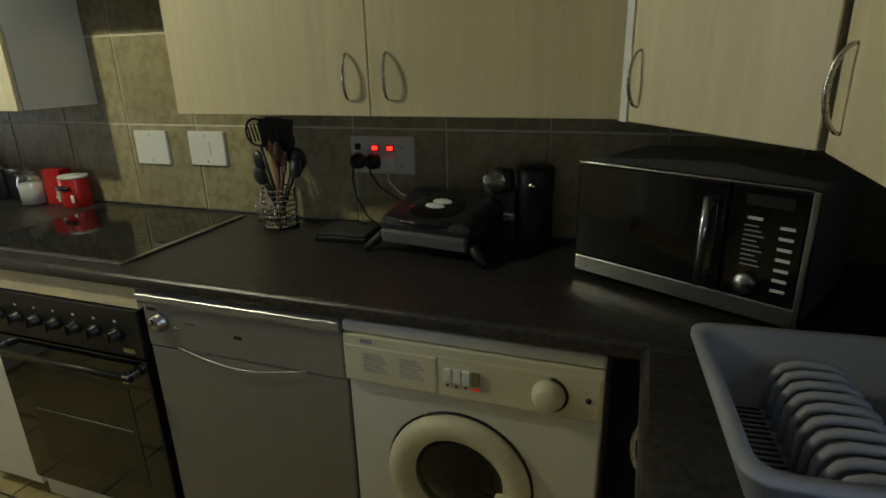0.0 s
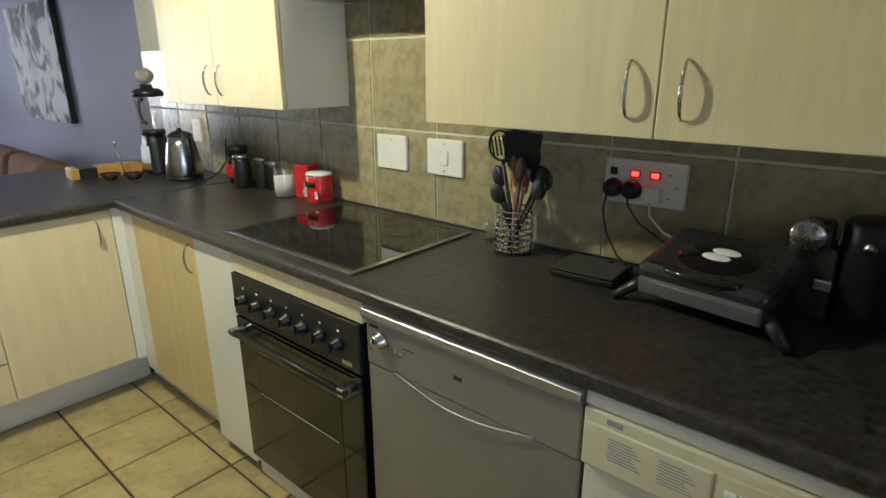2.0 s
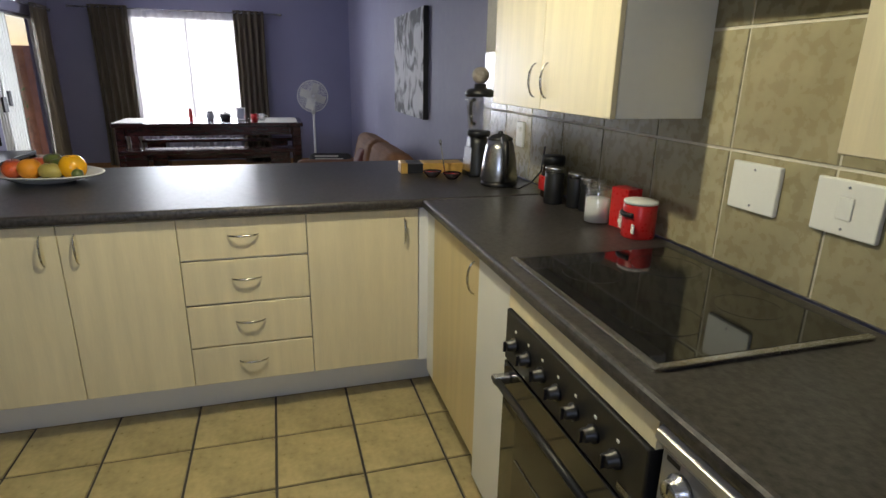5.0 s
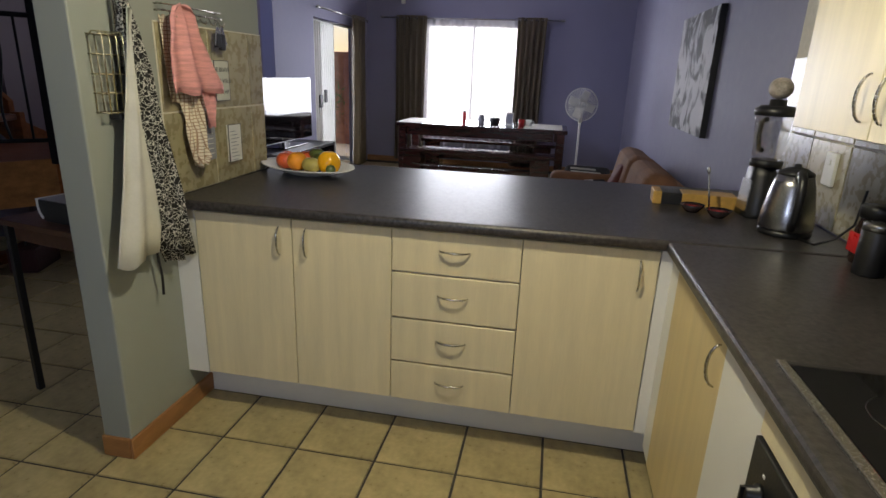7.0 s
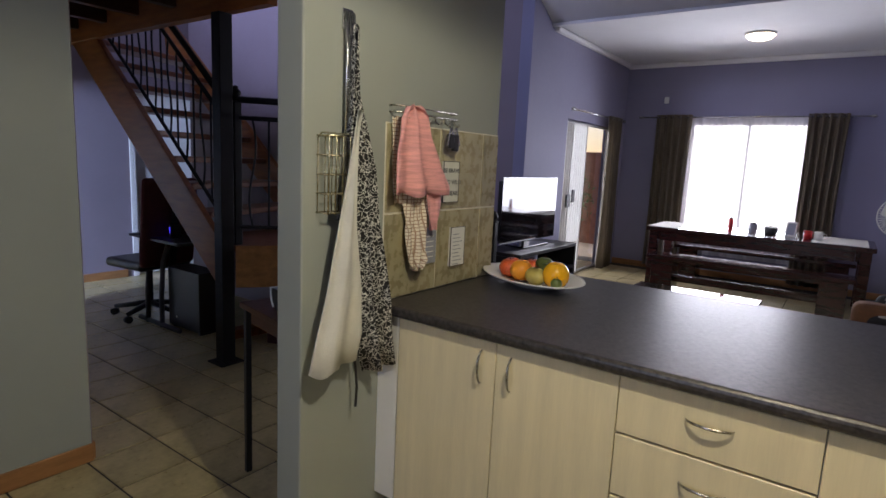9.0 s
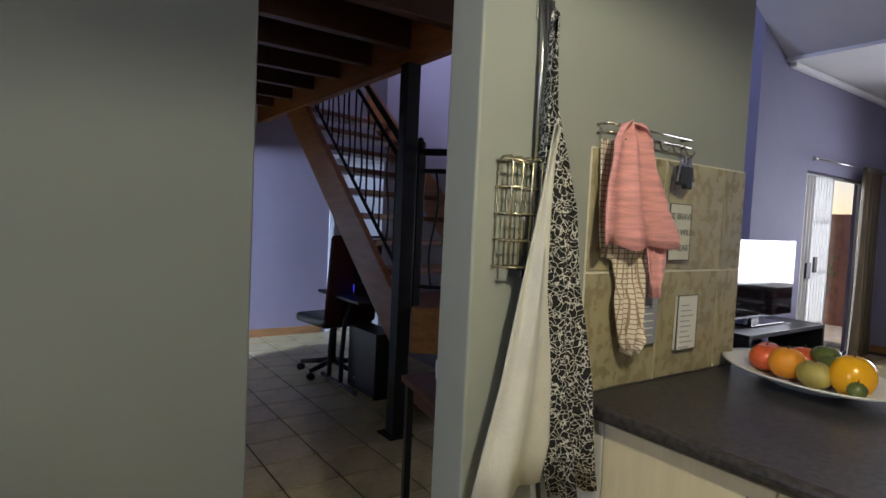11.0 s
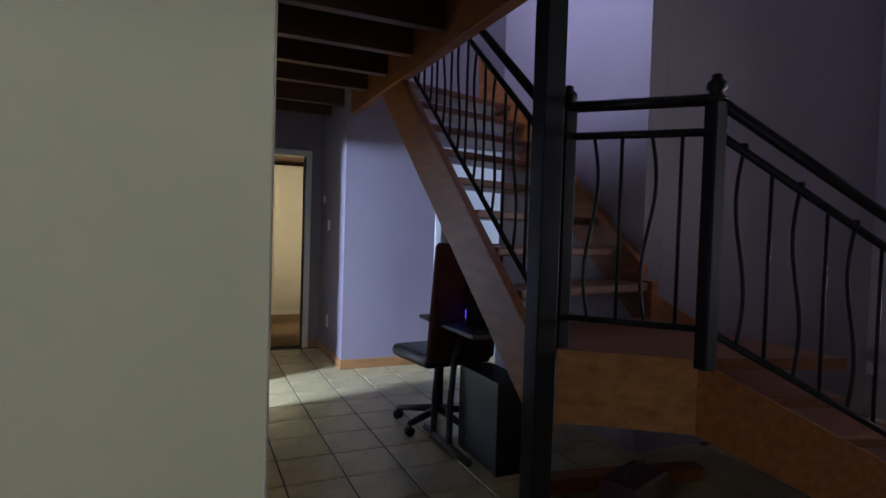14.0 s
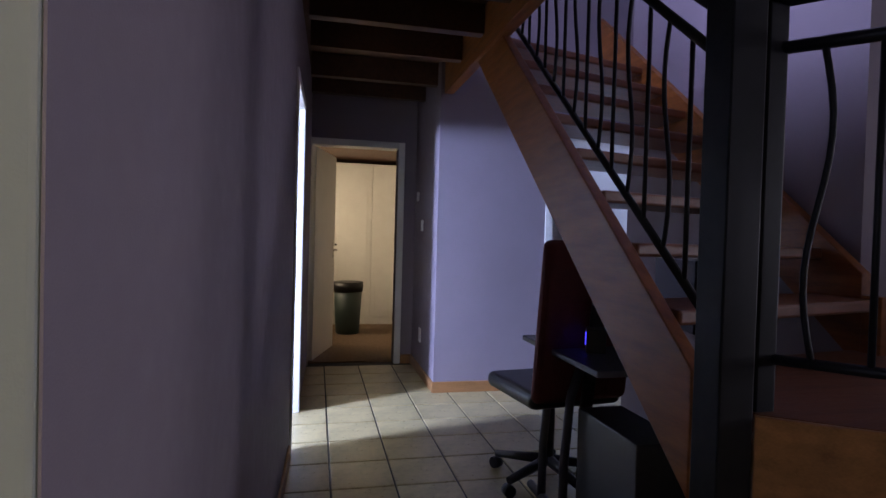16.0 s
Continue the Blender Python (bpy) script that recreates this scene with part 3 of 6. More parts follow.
t = plate_switch(-1.668, -1.452, 1.078, 1.196, "white double socket with two lit red switches", "socket")
part("switch", box(-0.092, -0.072, -0.0145, -0.0115, 0.014, 0.034, 0.002), BLACK, t)
part("switch", box(-0.037, -0.009, -0.0155, -0.0115, 0.012, 0.032, 0.002), RED, t)
part("neon", box(-0.032, -0.014, -0.0175, -0.0150, 0.016, 0.028, 0.001), LED, t)
part("switch", box(0.015, 0.043, -0.0155, -0.0115, 0.012, 0.032, 0.002), RED, t)
part("neon", box(0.020, 0.038, -0.0175, -0.0150, 0.016, 0.028, 0.001), LED, t)
for k in range(3):
    part("slot", box(0.060 + 0.02 * (k % 2), 0.070 + 0.02 * (k % 2), -0.0125, -0.0115, -0.035 + 0.03 * k, -0.032 + 0.03 * k), GREYP, t)
for px, lab in ((-1.635, "black plug in the wall socket"), (-1.583, "large black plug in the wall socket")):
    t = thing("plug", pose(px, NW - 0.013, 1.119), lab, "plug", "plugs in the socket")
    part("plug_body", lathe([(0.020, 0), (0.026, 0.012), (0.022, 0.034), (0.012, 0.045), (0, 0.046)], 16, m=pose(0, 0, 0, 90)), BLACK, t)
    if px > -1.6:
        cord = [(0.0, -0.046, 0.0), (0.01, -0.06, -0.03), (0.04, -0.06, -0.07), (0.10, -0.05, -0.11), (0.17, -0.06, -0.13)]
    else:
        cord = [(0.0, -0.046, 0.0), (-0.005, -0.055, -0.05), (0.01, -0.06, -0.11), (0.05, -0.07, -0.165), (0.10, -0.085, -0.195), (0.16, -0.10, -0.20)]
    part("cord", tube(cord, 0.003, 6), BLACK, t)
t = thing("plug", pose(-1.53, NW - 0.013, 1.115), "white plug with a pale lead", "plug", "plugs in the socket")
part("plug_body", box(-0.022, 0.022, -0.035, 0, -0.022, 0.022, 0.006), WPLAS, t)
part("cord", tube([(0.0, -0.03, -0.02), (0.01, -0.045, -0.05), (0.05, -0.05, -0.085), (0.12, -0.05, -0.11)], 0.003, 6), WPLAS, t)

# utensil stand: chrome wire basket full of spoons
US = thing("utensil_holder", pose(-1.890, 2.020, CT), "round chrome wire basket for kitchen utensils", "utensil holder")
for k in range(8):
    z = 0.010 + 0.0165 * k
    part("wire_hoop", tube([(0.056 * math.cos(a), 0.056 * math.sin(a), z) for a in [j * math.pi / 14 for j in range(28)]], 0.0028, 6, closed=True), CHROME, US)
for k in range(6):
    a = k * math.pi / 3
    part("upright", tube([(0.058 * math.cos(a), 0.058 * math.sin(a), 0.0), (0.058 * math.cos(a), 0.058 * math.sin(a), 0.130)], 0.0028, 6), CHROME, US)
part("base_plate", lathe([(0.055, 0.004), (0.055, 0.008)], 24), CHROME, US)
WOOD = mat("wooden_spoon", (0.28, 0.13, 0.06), 0.5, var=0.25, scale=6, stretch=(4, 4, 0.5))
DWOOD = mat("dark_wooden_spoon", (0.13, 0.055, 0.03), 0.5, var=0.25, scale=6)


def utensil(name, lean, turn, length, head, hl, hw, material, label):
    t = thing(name, pose(-1.890, 2.020, CT + 0.012) @ pose(0, 0, 0, 0, 0, turn) @ pose(-0.012 if lean > 0 else 0.012, 0, 0, 0, lean * 0.8, 0), label, "utensil", "utensils in the basket")
    length += 0.02
    part("shaft", tube([(0, 0, 0), (0, 0, length * 0.5), (0, 0, length)], [0.006, 0.0055, 0.005], 8), material, t)
    if head == "spoon":
        bm = bmesh.new()
        bmesh.ops.create_uvsphere(bm, u_segments=14, v_segments=10, radius=1)
        bm.transform(pose(0, 0, length + hl * 0.85) @ Matrix.Diagonal((hw, 0.012, hl, 1)))
        part("bowl", bm, material, t)
    elif head == "turner":
        part("blade", box(-hw, hw, -0.003, 0.003, length - 0.005, length + 2 * hl, 0.0025), material, t)
        for k in range(3):
            part("slot_rib", box(-hw * 0.6 + hw * 0.5 * k, -hw * 0.45 + hw * 0.5 * k, -0.005, 0.005, length + hl * 0.4, length + hl * 1.6), material, t)
    else:
        part("head_ring", tube([(hw * math.cos(a), 0, length + hl + hl * math.sin(a)) for a in [k * math.pi / 10 for k in range(20)]], 0.004, 6, closed=True), material, t)
        for k in range(-2, 3):
            part("bar", tube([(hw * 0.35 * k, 0, length + hl * 0.35), (hw * 0.35 * k, 0, length + hl * 1.65)], 0.003, 5), material, t)


utensil("slotted_spoon", -16, 4, 0.235, "skimmer", 0.042, 0.036, BLACK, "black slotted nylon spoon")
utensil("turner", 9, 12, 0.215, "turner", 0.050, 0.044, BLACK, "broad black nylon turner")
utensil("turner", -3, 20, 0.230, "turner", 0.042, 0.036, BLACK, "black nylon slotted turner")
utensil("wooden_spoon", -8, -18, 0.205, "spoon", 0.034, 0.021, WOOD, "brown wooden cooking spoon")
utensil("wooden_spoon", 12, -30, 0.190, "spoon", 0.032, 0.020, DWOOD, "dark wooden cooking spoon")
utensil("ladle", 33, -6, 0.185, "spoon", 0.034, 0.034, BLACK, "black nylon soup ladle")
utensil("serving_spoon", 27, 8, 0.185, "spoon", 0.030, 0.036, BLACK, "black nylon serving spoon")
utensil("serving_spoon", -27, -8, 0.165, "spoon", 0.034, 0.024, BLACK, "black nylon spoon leaning outward")
utensil("spatula", 20, -20, 0.160, "turner", 0.034, 0.015, DWOOD, "dark wooden flat spatula")
utensil("spatula", -30, -14, 0.130, "turner", 0.024, 0.008, STEEL, "thin steel spatula handle")
utensil("serving_spoon", -31, 6, 0.120, "spoon", 0.030, 0.024, BLACK, "short black nylon spoon")
utensil("serving_spoon", 15, 40, 0.215, "spoon", 0.034, 0.026, BLACK, "black nylon spoon at the back")
utensil("masher", 37, -14, 0.165, "spoon", 0.034, 0.026, BLACK, "black nylon potato masher")
utensil("wooden_spoon", 4, -60, 0.165, "turner", 0.030, 0.014, WOOD, "pale wooden stirring stick")
t = thing("glass_jar", pose(-1.990, 2.072, CT), "empty clear glass tumbler", "glass")
part("glass", lathe([(0.030, 0), (0.034, 0.002), (0.037, 0.09), (0.035, 0.09), (0.031, 0.008), (0, 0.007)], 24), THIN, t)

# flat black kitchen scale
t = thing("kitchen_scale", pose(-1.622, 1.985, CT, 0, 0, 4), "flat black kitchen scale lying on the worktop", "scale")
part("body", box(-0.085, 0.085, -0.075, 0.075, 0.0, 0.018, 0.006), BLACK, t)
part("platform", box(-0.082, 0.082, -0.072, 0.072, 0.0185, 0.024, 0.004), mat("dark_grey_plastic", (0.05, 0.05, 0.05), 0.35, var=0.1, scale=20), t)
part("button", lathe([(0.010, 0.024), (0.010, 0.0255), (0, 0.0258)], 14, m=pose(0.03, 0.05, 0)), GLOSS, t)

# folding electric grill
GR = thing("electric_grill", pose(-1.310, 1.955, CT, 0, 0, -8), "black electric health grill with splayed legs", "grill")
part("base", box(-0.135, 0.135, -0.11, 0.11, 0.030, 0.074, 0.012, 3), BLACK, GR)
lidm = pose(0, 0.10, 0.098, 14)
part("lid", box(-0.142, 0.142, -0.21, 0.01, 0.0, 0.055, 0.026, 4, m=lidm), mat("grill_black", (0.02, 0.02, 0.022), 0.3, var=0.2, scale=10), GR)
part("front_lip", box(-0.128, 0.128, -0.222, -0.205, -0.012, 0.026, 0.005, m=lidm), mat("grill_grey", (0.16, 0.16, 0.165), 0.35, 0.3, var=0.08, scale=20), GR, "grey plastic front band")
bm = bmesh.new()
bmesh.ops.create_uvsphere(bm, u_segments=24, v_segments=12, radius=1)
bm.transform(lidm @ pose(0, -0.115, 0.042) @ Matrix.Diagonal((0.105, 0.085, 0.022, 1)))
for f in bm.faces:
    f.smooth = True
part("dome", bm, GLOSS, GR)
part("handle", tube([(0.085 * math.sin(a), 0.10 - 0.185 - 0.03 * math.cos(a), 0.098) for a in [radians(-70 + 14 * k) for k in range(11)]], 0.008, 8), GLOSS, GR)
for sx, sy in ((0.0, -0.125), (0.010, -0.098)):
    bm = bmesh.new()
    bmesh.ops.create_uvsphere(bm, u_segments=16, v_segments=8, radius=1)
    bm.transform(lidm @ pose(sx, sy, 0.063) @ Matrix.Diagonal((0.030, 0.014, 0.006, 1)))
    part("badge", bm, WPLAS, GR, "pale oval badge")
for sx in (-1, 1):
    for sy in (-1, 1):
        part("leg", tube([(sx * 0.12, sy * 0.08, 0.06), (sx * 0.15, sy * 0.10, 0.035), (sx * 0.185, sy * 0.115, 0.006)], [0.016, 0.014, 0.010], 8), BLACK, GR)

# tin opener and tall black flask beside it
t = thing("can_opener", pose(-1.158, 2.045, CT), "small electric tin opener with a chrome disc", "can opener")
part("body", box(-0.045, 0.045, -0.035, 0.045, 0, 0.165, 0.012), BLACK, t)
part("disc", lathe([(0.036, 0), (0.036, 0.008), (0.028, 0.014), (0.010, 0.016), (0, 0.020)], 28, m=pose(-0.012, -0.035, 0.185, 90)), CHROME, t)
part("arm", box(-0.03, 0.03, -0.034, 0.02, 0.155, 0.215, 0.012), BLACK, t)
part("magnet", box(0.012, 0.045, -0.05, -0.035, 0.075, 0.10, 0.004), STEEL, t)
t = thing("coffee_grinder", pose(-1.066, 2.05, CT), "tall black coffee grinder with a chrome band", "coffee grinder")
part("body", lathe([(0.048, 0), (0.05, 0.01), (0.048, 0.15), (0.052, 0.16), (0.052, 0.215), (0.045, 0.225), (0, 0.226)], 28), BLACK, t)
part("chrome_strip", box(-0.056, -0.050, -0.012, 0.0, 0.0, 0.20, 0.002), STEEL, t)
part("button", lathe([(0.012, 0), (0.012, 0.006), (0, 0.009)], 16, m=pose(0.0, -0.050, 0.178, 90)), CHROME, t)

# microwave, set at an angle in the corner
MW = thing("microwave", pose(-0.928, 1.842, CT, 0, 0, -27.0) @ Matrix.Diagonal((0.945, 1, 0.955, 1)), "silver microwave with a mirrored black door", "microwave")
MS = mat("microwave_silver", (0.34, 0.36, 0.40), 0.35, 0.6, var=0.05, scale=8)
part("case", box(0.0, 0.505, 0.02, 0.36, 0.016, 0.290, 0.006), MS, MW)
part("door", box(0.0, 0.352, -0.002, 0.0195, 0.060, 0.288, 0.004), GLOSS, MW, "mirrored black glass door")
part("lower_trim", box(0.0, 0.505, -0.003, 0.0195, 0.018, 0.0585, 0.003), STEEL, MW)
hb = part("door_handle", tube([(0.325, -0.038, 0.075), (0.325, -0.042, 0.17), (0.325, -0.038, 0.262)], 0.008, 10), STEEL, MW)
for z in (0.085, 0.250):
    part("bracket", box(0.317, 0.333, -0.036, 0.0, z - 0.008, z + 0.008, 0.003), STEEL, hb)
mp_ = part("control_panel", box(0.358, 0.495, -0.002, 0.0195, 0.060, 0.288, 0.003), GLOSS, MW)
part("frame_edge", box(0.496, 0.508, -0.003, 0.0195, 0.016, 0.290, 0.002), STEEL, MW)
part("frame_edge", box(0.0, 0.495, -0.003, 0.0195, 0.2885, 0.2925, 0.001), STEEL, MW)
part("display", box(0.385, 0.470, -0.0035, -0.0015, 0.250, 0.272), mat("dim_display", (0.03, 0.035, 0.03), 0.15), mp_)
for k in range(7):
    part("button", box(0.452, 0.478, -0.005, -0.0015, 0.085 + 0.021 * k, 0.091 + 0.021 * k, 0.001), WPLAS, mp_)
part("button", box(0.392, 0.420, -0.005, -0.0015, 0.222, 0.228, 0.001), WPLAS, mp_)
for k in range(9):
    part("print_line", box(0.388, 0.426 - 0.006 * (k % 3), -0.003, -0.0015, 0.128 + 0.010 * k, 0.1305 + 0.010 * k), GREYP, mp_)
part("dial", lathe([(0.022, 0), (0.022, 0.010), (0.018, 0.016), (0, 0.017)], 26, m=pose(0.405, -0.002, 0.092, 90)), STEEL, mp_)
for fx in (0.05, 0.45):
    for fy in (0.05, 0.32):
        part("foot", lathe([(0.012, 0), (0.012, 0.016)], 10, m=pose(fx, fy, 0)), BLACK, MW)

# dish drainer
DR = thing("dish_drainer", pose(-0.706, 1.378, CT, 0, 0, 5), "grey plastic dish drainer with plate ribs", "dish drainer")
bm = bmesh.new()
outer = [(0.0, 0.0), (0.43, 0.0), (0.43, -0.345), (0.0, -0.345)]


def loop(bm, inset, z, rad):
    pts = []
    for cx, cy, a0 in ((0.0 + inset + rad, -inset - rad, 90), (0.43 - inset - rad, -inset - rad, 0), (0.43 - inset - rad, -0.345 + inset + rad, -90), (inset + rad, -0.345 + inset + rad, 180)):
        for k in range(5):
            a = radians(a0 + (90 if a0 == 90 else 90) - 22.5 * k) if a0 == 90 else radians(a0 + 90 - 22.5 * k)
            pts.append(bm.verts.new((cx + rad * math.cos(a), cy + rad * math.sin(a), z)))
    return pts


rings = [loop(bm, 0.045, 0.002, 0.02), loop(bm, 0.040, 0.012, 0.025), loop(bm, 0.012, 0.112, 0.03), loop(bm, -0.002, 0.117, 0.035), loop(bm, -0.002, 0.123, 0.035), loop(bm, 0.018, 0.123, 0.028), loop(bm, 0.047, 0.018, 0.022)]
for a, b in zip(rings, rings[1:]):
    for k in range(len(a)):
        j = (k + 1) % len(a)
        bm.faces.new((a[k], a[j], b[j], b[k])).smooth = True
bm.faces.new(rings[-1])
bm.faces.new(rings[0][::-1])
bmesh.ops.recalc_face_normals(bm, faces=bm.faces)
part("basin", bm, GREYP, DR)
for k in range(11):
    y = -0.052 - 0.0255 * k
    arch = [(0.105, y, 0.02), (0.107, y, 0.070), (0.118, y, 0.088), (0.135, y, 0.094), (0.175, y, 0.094), (0.190, y, 0.088), (0.198, y, 0.070), (0.200, y, 0.02)]
    part("plate_rib", tube(arch, 0.0065, 8), mat("rib_grey", (0.36, 0.37, 0.41), 0.4, var=0.05) if k == 0 else bpy.data.materials["rib_grey"], DR)
for k in range(22):
    y = -0.055 - 0.0115 * k
    for x0 in (0.058, 0.215):
        part("drain_slot", box(x0, x0 + 0.040, y - 0.002, y + 0.002, 0.0175, 0.0195), BLACK, DR)
part("divider", box(0.275, 0.281, -0.29, -0.055, 0.018, 0.095, 0.002), GREYP, DR)

# tins and canisters by the hob
def canister(x, y, r, h, name, label, material, lid, lidh=0.02):
    t = thing(name, pose(x, y, CT), label, "canister")
    part("body", lathe([(r * 0.96, 0), (r, 0.004), (r, h - 0.003), (r * 0.97, h)], 32), material, t)
    part("lid", lathe([(r * 1.01, h + 0.0005), (r * 1.02, h + lidh - 0.003), (r * 0.98, h + lidh), (0, h + lidh)], 32), lid, t)
    return t


t = canister(-2.848, 2.058, 0.052, 0.108, "coffee_tin", "red coffee tin with a cream plastic lid", RED, WPLAS, 0.010)
part("label_band", tube([(0.0525 * math.cos(a), 0.0525 * math.sin(a), 0.075) for a in [radians(205 + 9 * k) for k in range(12)]], 0.009, 6), BLACK, t)
part("cup_print", box(0.028, 0.045, -0.049, -0.044, 0.02, 0.05, 0.003), WPLAS, t)
for k in range(7):
    part("print_line", box(-0.045, -0.028, -0.0455 + 0.0 * k, -0.034, 0.022 + 0.008 * k, 0.026 + 0.008 * k), WPLAS, t)
t = thing("tea_box", pose(-2.960, 2.080, CT, 0, 0, 8), "red cardboard box of tea", "box")
part("carton", box(-0.040, 0.040, -0.03, 0.03, 0, 0.135, 0.002), RED, t)
part("print_mark", box(0.005, 0.018, -0.032, -0.0295, 0.02, 0.032), WPLAS, t)
t = thing("sugar_jar", pose(-3.035, 2.02, CT), "clear glass jar of white sugar with clip lid", "jar")
part("glass", lathe([(0.042, 0), (0.045, 0.004), (0.045, 0.095), (0.036, 0.112), (0.038, 0.125), (0.036, 0.125), (0.034, 0.112), (0.042, 0.094), (0.042, 0.006), (0, 0.005)], 28), THIN, t)
part("sugar", lathe([(0.041, 0.0065), (0.041, 0.085), (0, 0.088)], 28), mat("sugar", (0.85, 0.85, 0.82), 0.9, bump=0.3), t)
part("lid", lathe([(0.040, 0.126), (0.041, 0.132), (0.034, 0.150), (0, 0.152)], 28), THIN, t)
part("clip", tube([(0.040 * math.cos(a), 0.040 * math.sin(a), 0.122) for a in [k * math.pi / 12 for k in range(24)]], 0.0022, 5, closed=True), STEEL, t)
for cx, cy, cr, ch in ((-3.200, 2.080, 0.032, 0.105), (-3.268, 2.065, 0.034, 0.115), (-3.352, 2.015, 0.038, 0.125)):
    canister(cx, cy, cr, ch, "storage_canister", "black storage canister with a chrome lid", BLACK, STEEL)
t = thing("coffee_jar", pose(-3.470, 2.068, CT), "dark glass coffee jar with a black lid", "jar")
part("glass", lathe([(0.045, 0), (0.048, 0.006), (0.048, 0.10), (0.040, 0.13), (0.043, 0.135)], 28), mat("coffee_glass", (0.03, 0.015, 0.01), 0.12), t)
part("lid", lathe([(0.046, 0.1355), (0.047, 0.165), (0.043, 0.172), (0, 0.172)], 28), BLACK, t)
part("label_band", box(-0.03, 0.03, -0.0495, -0.044, 0.03, 0.09, 0.002), RED, t)

# kettle
KT = thing("kettle", pose(-3.765, 1.945, CT, 0, 0, -10), "stainless steel cordless kettle with a black handle", "kettle")
part("base", lathe([(0.082, 0), (0.084, 0.012), (0.078, 0.022)], 36), BLACK, KT)
part("body", lathe([(0.084, 0.0225), (0.086, 0.03), (0.080, 0.09), (0.066, 0.17), (0.056, 0.205)], 40), STEEL, KT)
part("lid", lathe([(0.056, 0.2055), (0.055, 0.214), (0.03, 0.228), (0.012, 0.232), (0.010, 0.242), (0, 0.244)], 32), BLACK, KT)
part("spout", prism([(-0.052, 0.165), (-0.095, 0.205), (-0.086, 0.210), (-0.05, 0.205)], -0.018, 0.018, 0.003, m=pose(0, 0, 0, 0, 0, 20)), STEEL, KT)
part("handle", tube([(0.052, 0, 0.205), (0.085, 0, 0.222), (0.118, 0, 0.195), (0.128, 0, 0.14), (0.118, 0, 0.075), (0.088, 0, 0.035)], [0.012, 0.014, 0.014, 0.013, 0.012, 0.012], 10), BLACK, KT)
part("cord", tube([(0.07, 0.03, 0.006), (0.13, 0.06, 0.005), (0.20, 0.05, 0.02), (0.21, 0.10, 0.05), (0.17, 0.15, 0.09), (0.12, 0.175, 0.19)], 0.004, 6), BLACK, KT)
t = plate_switch(-3.98, -3.90, 1.06, 1.18, "white single socket behind the kettle", "socket")
part("switch", box(-0.012, 0.012, -0.016, -0.0115, 0.015, 0.035, 0.002), WPLAS, t)

# blender
BL = thing("blender", pose(-4.030, 1.935, CT, 0, 0, 5) @ Matrix.Diagonal((1, 1, 1.11, 1)), "black and steel jug blender", "blender")
part("motor_base", lathe([(0.082, 0), (0.082, 0.015), (0.072, 0.10), (0.062, 0.145), (0.058, 0.175)], 4, m=pose(0, 0, 0, 0, 0, 45)), BLACK, BL)
part("steel_front", prism([(-0.046, 0.018), (0.046, 0.018), (0.040, 0.125), (-0.040, 0.125)], -0.064, -0.058, m=pose(0, 0, 0, -4)), STEEL, BL)
part("collar", lathe([(0.056, 0.1755), (0.058, 0.195), (0.05, 0.20)], 24), BLACK, BL)
part("jug", lathe([(0.050, 0.2005), (0.054, 0.205), (0.066, 0.33), (0.068, 0.345), (0.066, 0.345), (0.064, 0.33), (0.051, 0.208), (0, 0.206)], 28), THIN, BL)
part("lid", lathe([(0.072, 0.3455), (0.074, 0.365), (0.055, 0.378), (0.03, 0.380), (0.028, 0.398), (0, 0.40)], 28), BLACK, BL)
part("jug_handle", tube([(-0.062, 0, 0.33), (-0.10, 0, 0.32), (-0.108, 0, 0.27), (-0.085, 0, 0.225), (-0.055, 0, 0.225)], 0.009, 8), BLACK, BL)
MOTTLE = mat("mottled_shell", (0.42, 0.36, 0.30), 0.5, var=0.75, scale=28)
t = thing("ornament", pose(-4.030, 1.935, CT + 0.444), "mottled round ornament standing on the blender lid", "ornament")
bm = bmesh.new()
bmesh.ops.create_uvsphere(bm, u_segments=20, v_segments=14, radius=0.045)
bm.transform(pose(0, 0, 0.038) @ Matrix.Diagonal((1.1, 0.9, 0.86, 1)))
for f in bm.faces:
    f.smooth = True
part("shell", bm, MOTTLE, t)

# snack bowls on a tray with a wooden box behind
YWOOD = mat("yellow_bamboo", (0.50, 0.29, 0.07), 0.4, var=0.2, scale=6, stretch=(1, 6, 6))
t = thing("wooden_box", pose(-4.17, 1.70, CT, 0, 0, -4), "low yellow bamboo board with a dark end", "serving board")
part("board", box(-0.055, 0.055, -0.02, 0.19, 0, 0.052, 0.004), YWOOD, t)
part("end_block", box(-0.055, 0.055, -0.135, -0.100, 0, 0.055, 0.004), YWOOD, t)
part("middle", box(-0.050, 0.050, -0.0995, -0.0205, 0, 0.050, 0.003), BLACK, t)
for bxx, byy in ((-4.015, 1.695), (-3.945, 1.775)):
    t = thing("snack_bowl", pose(bxx, byy, CT), "small dark bowl of red sauce", "bowl", "snack bowls")
    part("bowl", lathe([(0.022, 0), (0.025, 0.003), (0.048, 0.030), (0.046, 0.031), (0.024, 0.008), (0, 0.006)], 24), mat("dark_bowl", (0.03, 0.02, 0.02), 0.2) if byy < 1.7 else bpy.data.materials["dark_bowl"], t)
    part("sauce", lathe([(0.040, 0.0235), (0, 0.025)], 20), RED, t)
t = thing("teaspoon", pose(-3.955, 1.745, CT + 0.012, 8, -6, 0), "upright steel teaspoon in a bowl", "spoon")
part("stem", tube([(0, 0, 0.0), (0, 0, 0.155)], 0.0035, 8), STEEL, t)
part("tip", lathe([(0.004, 0.150), (0.007, 0.160), (0.006, 0.175), (0, 0.178)], 12), STEEL, t)

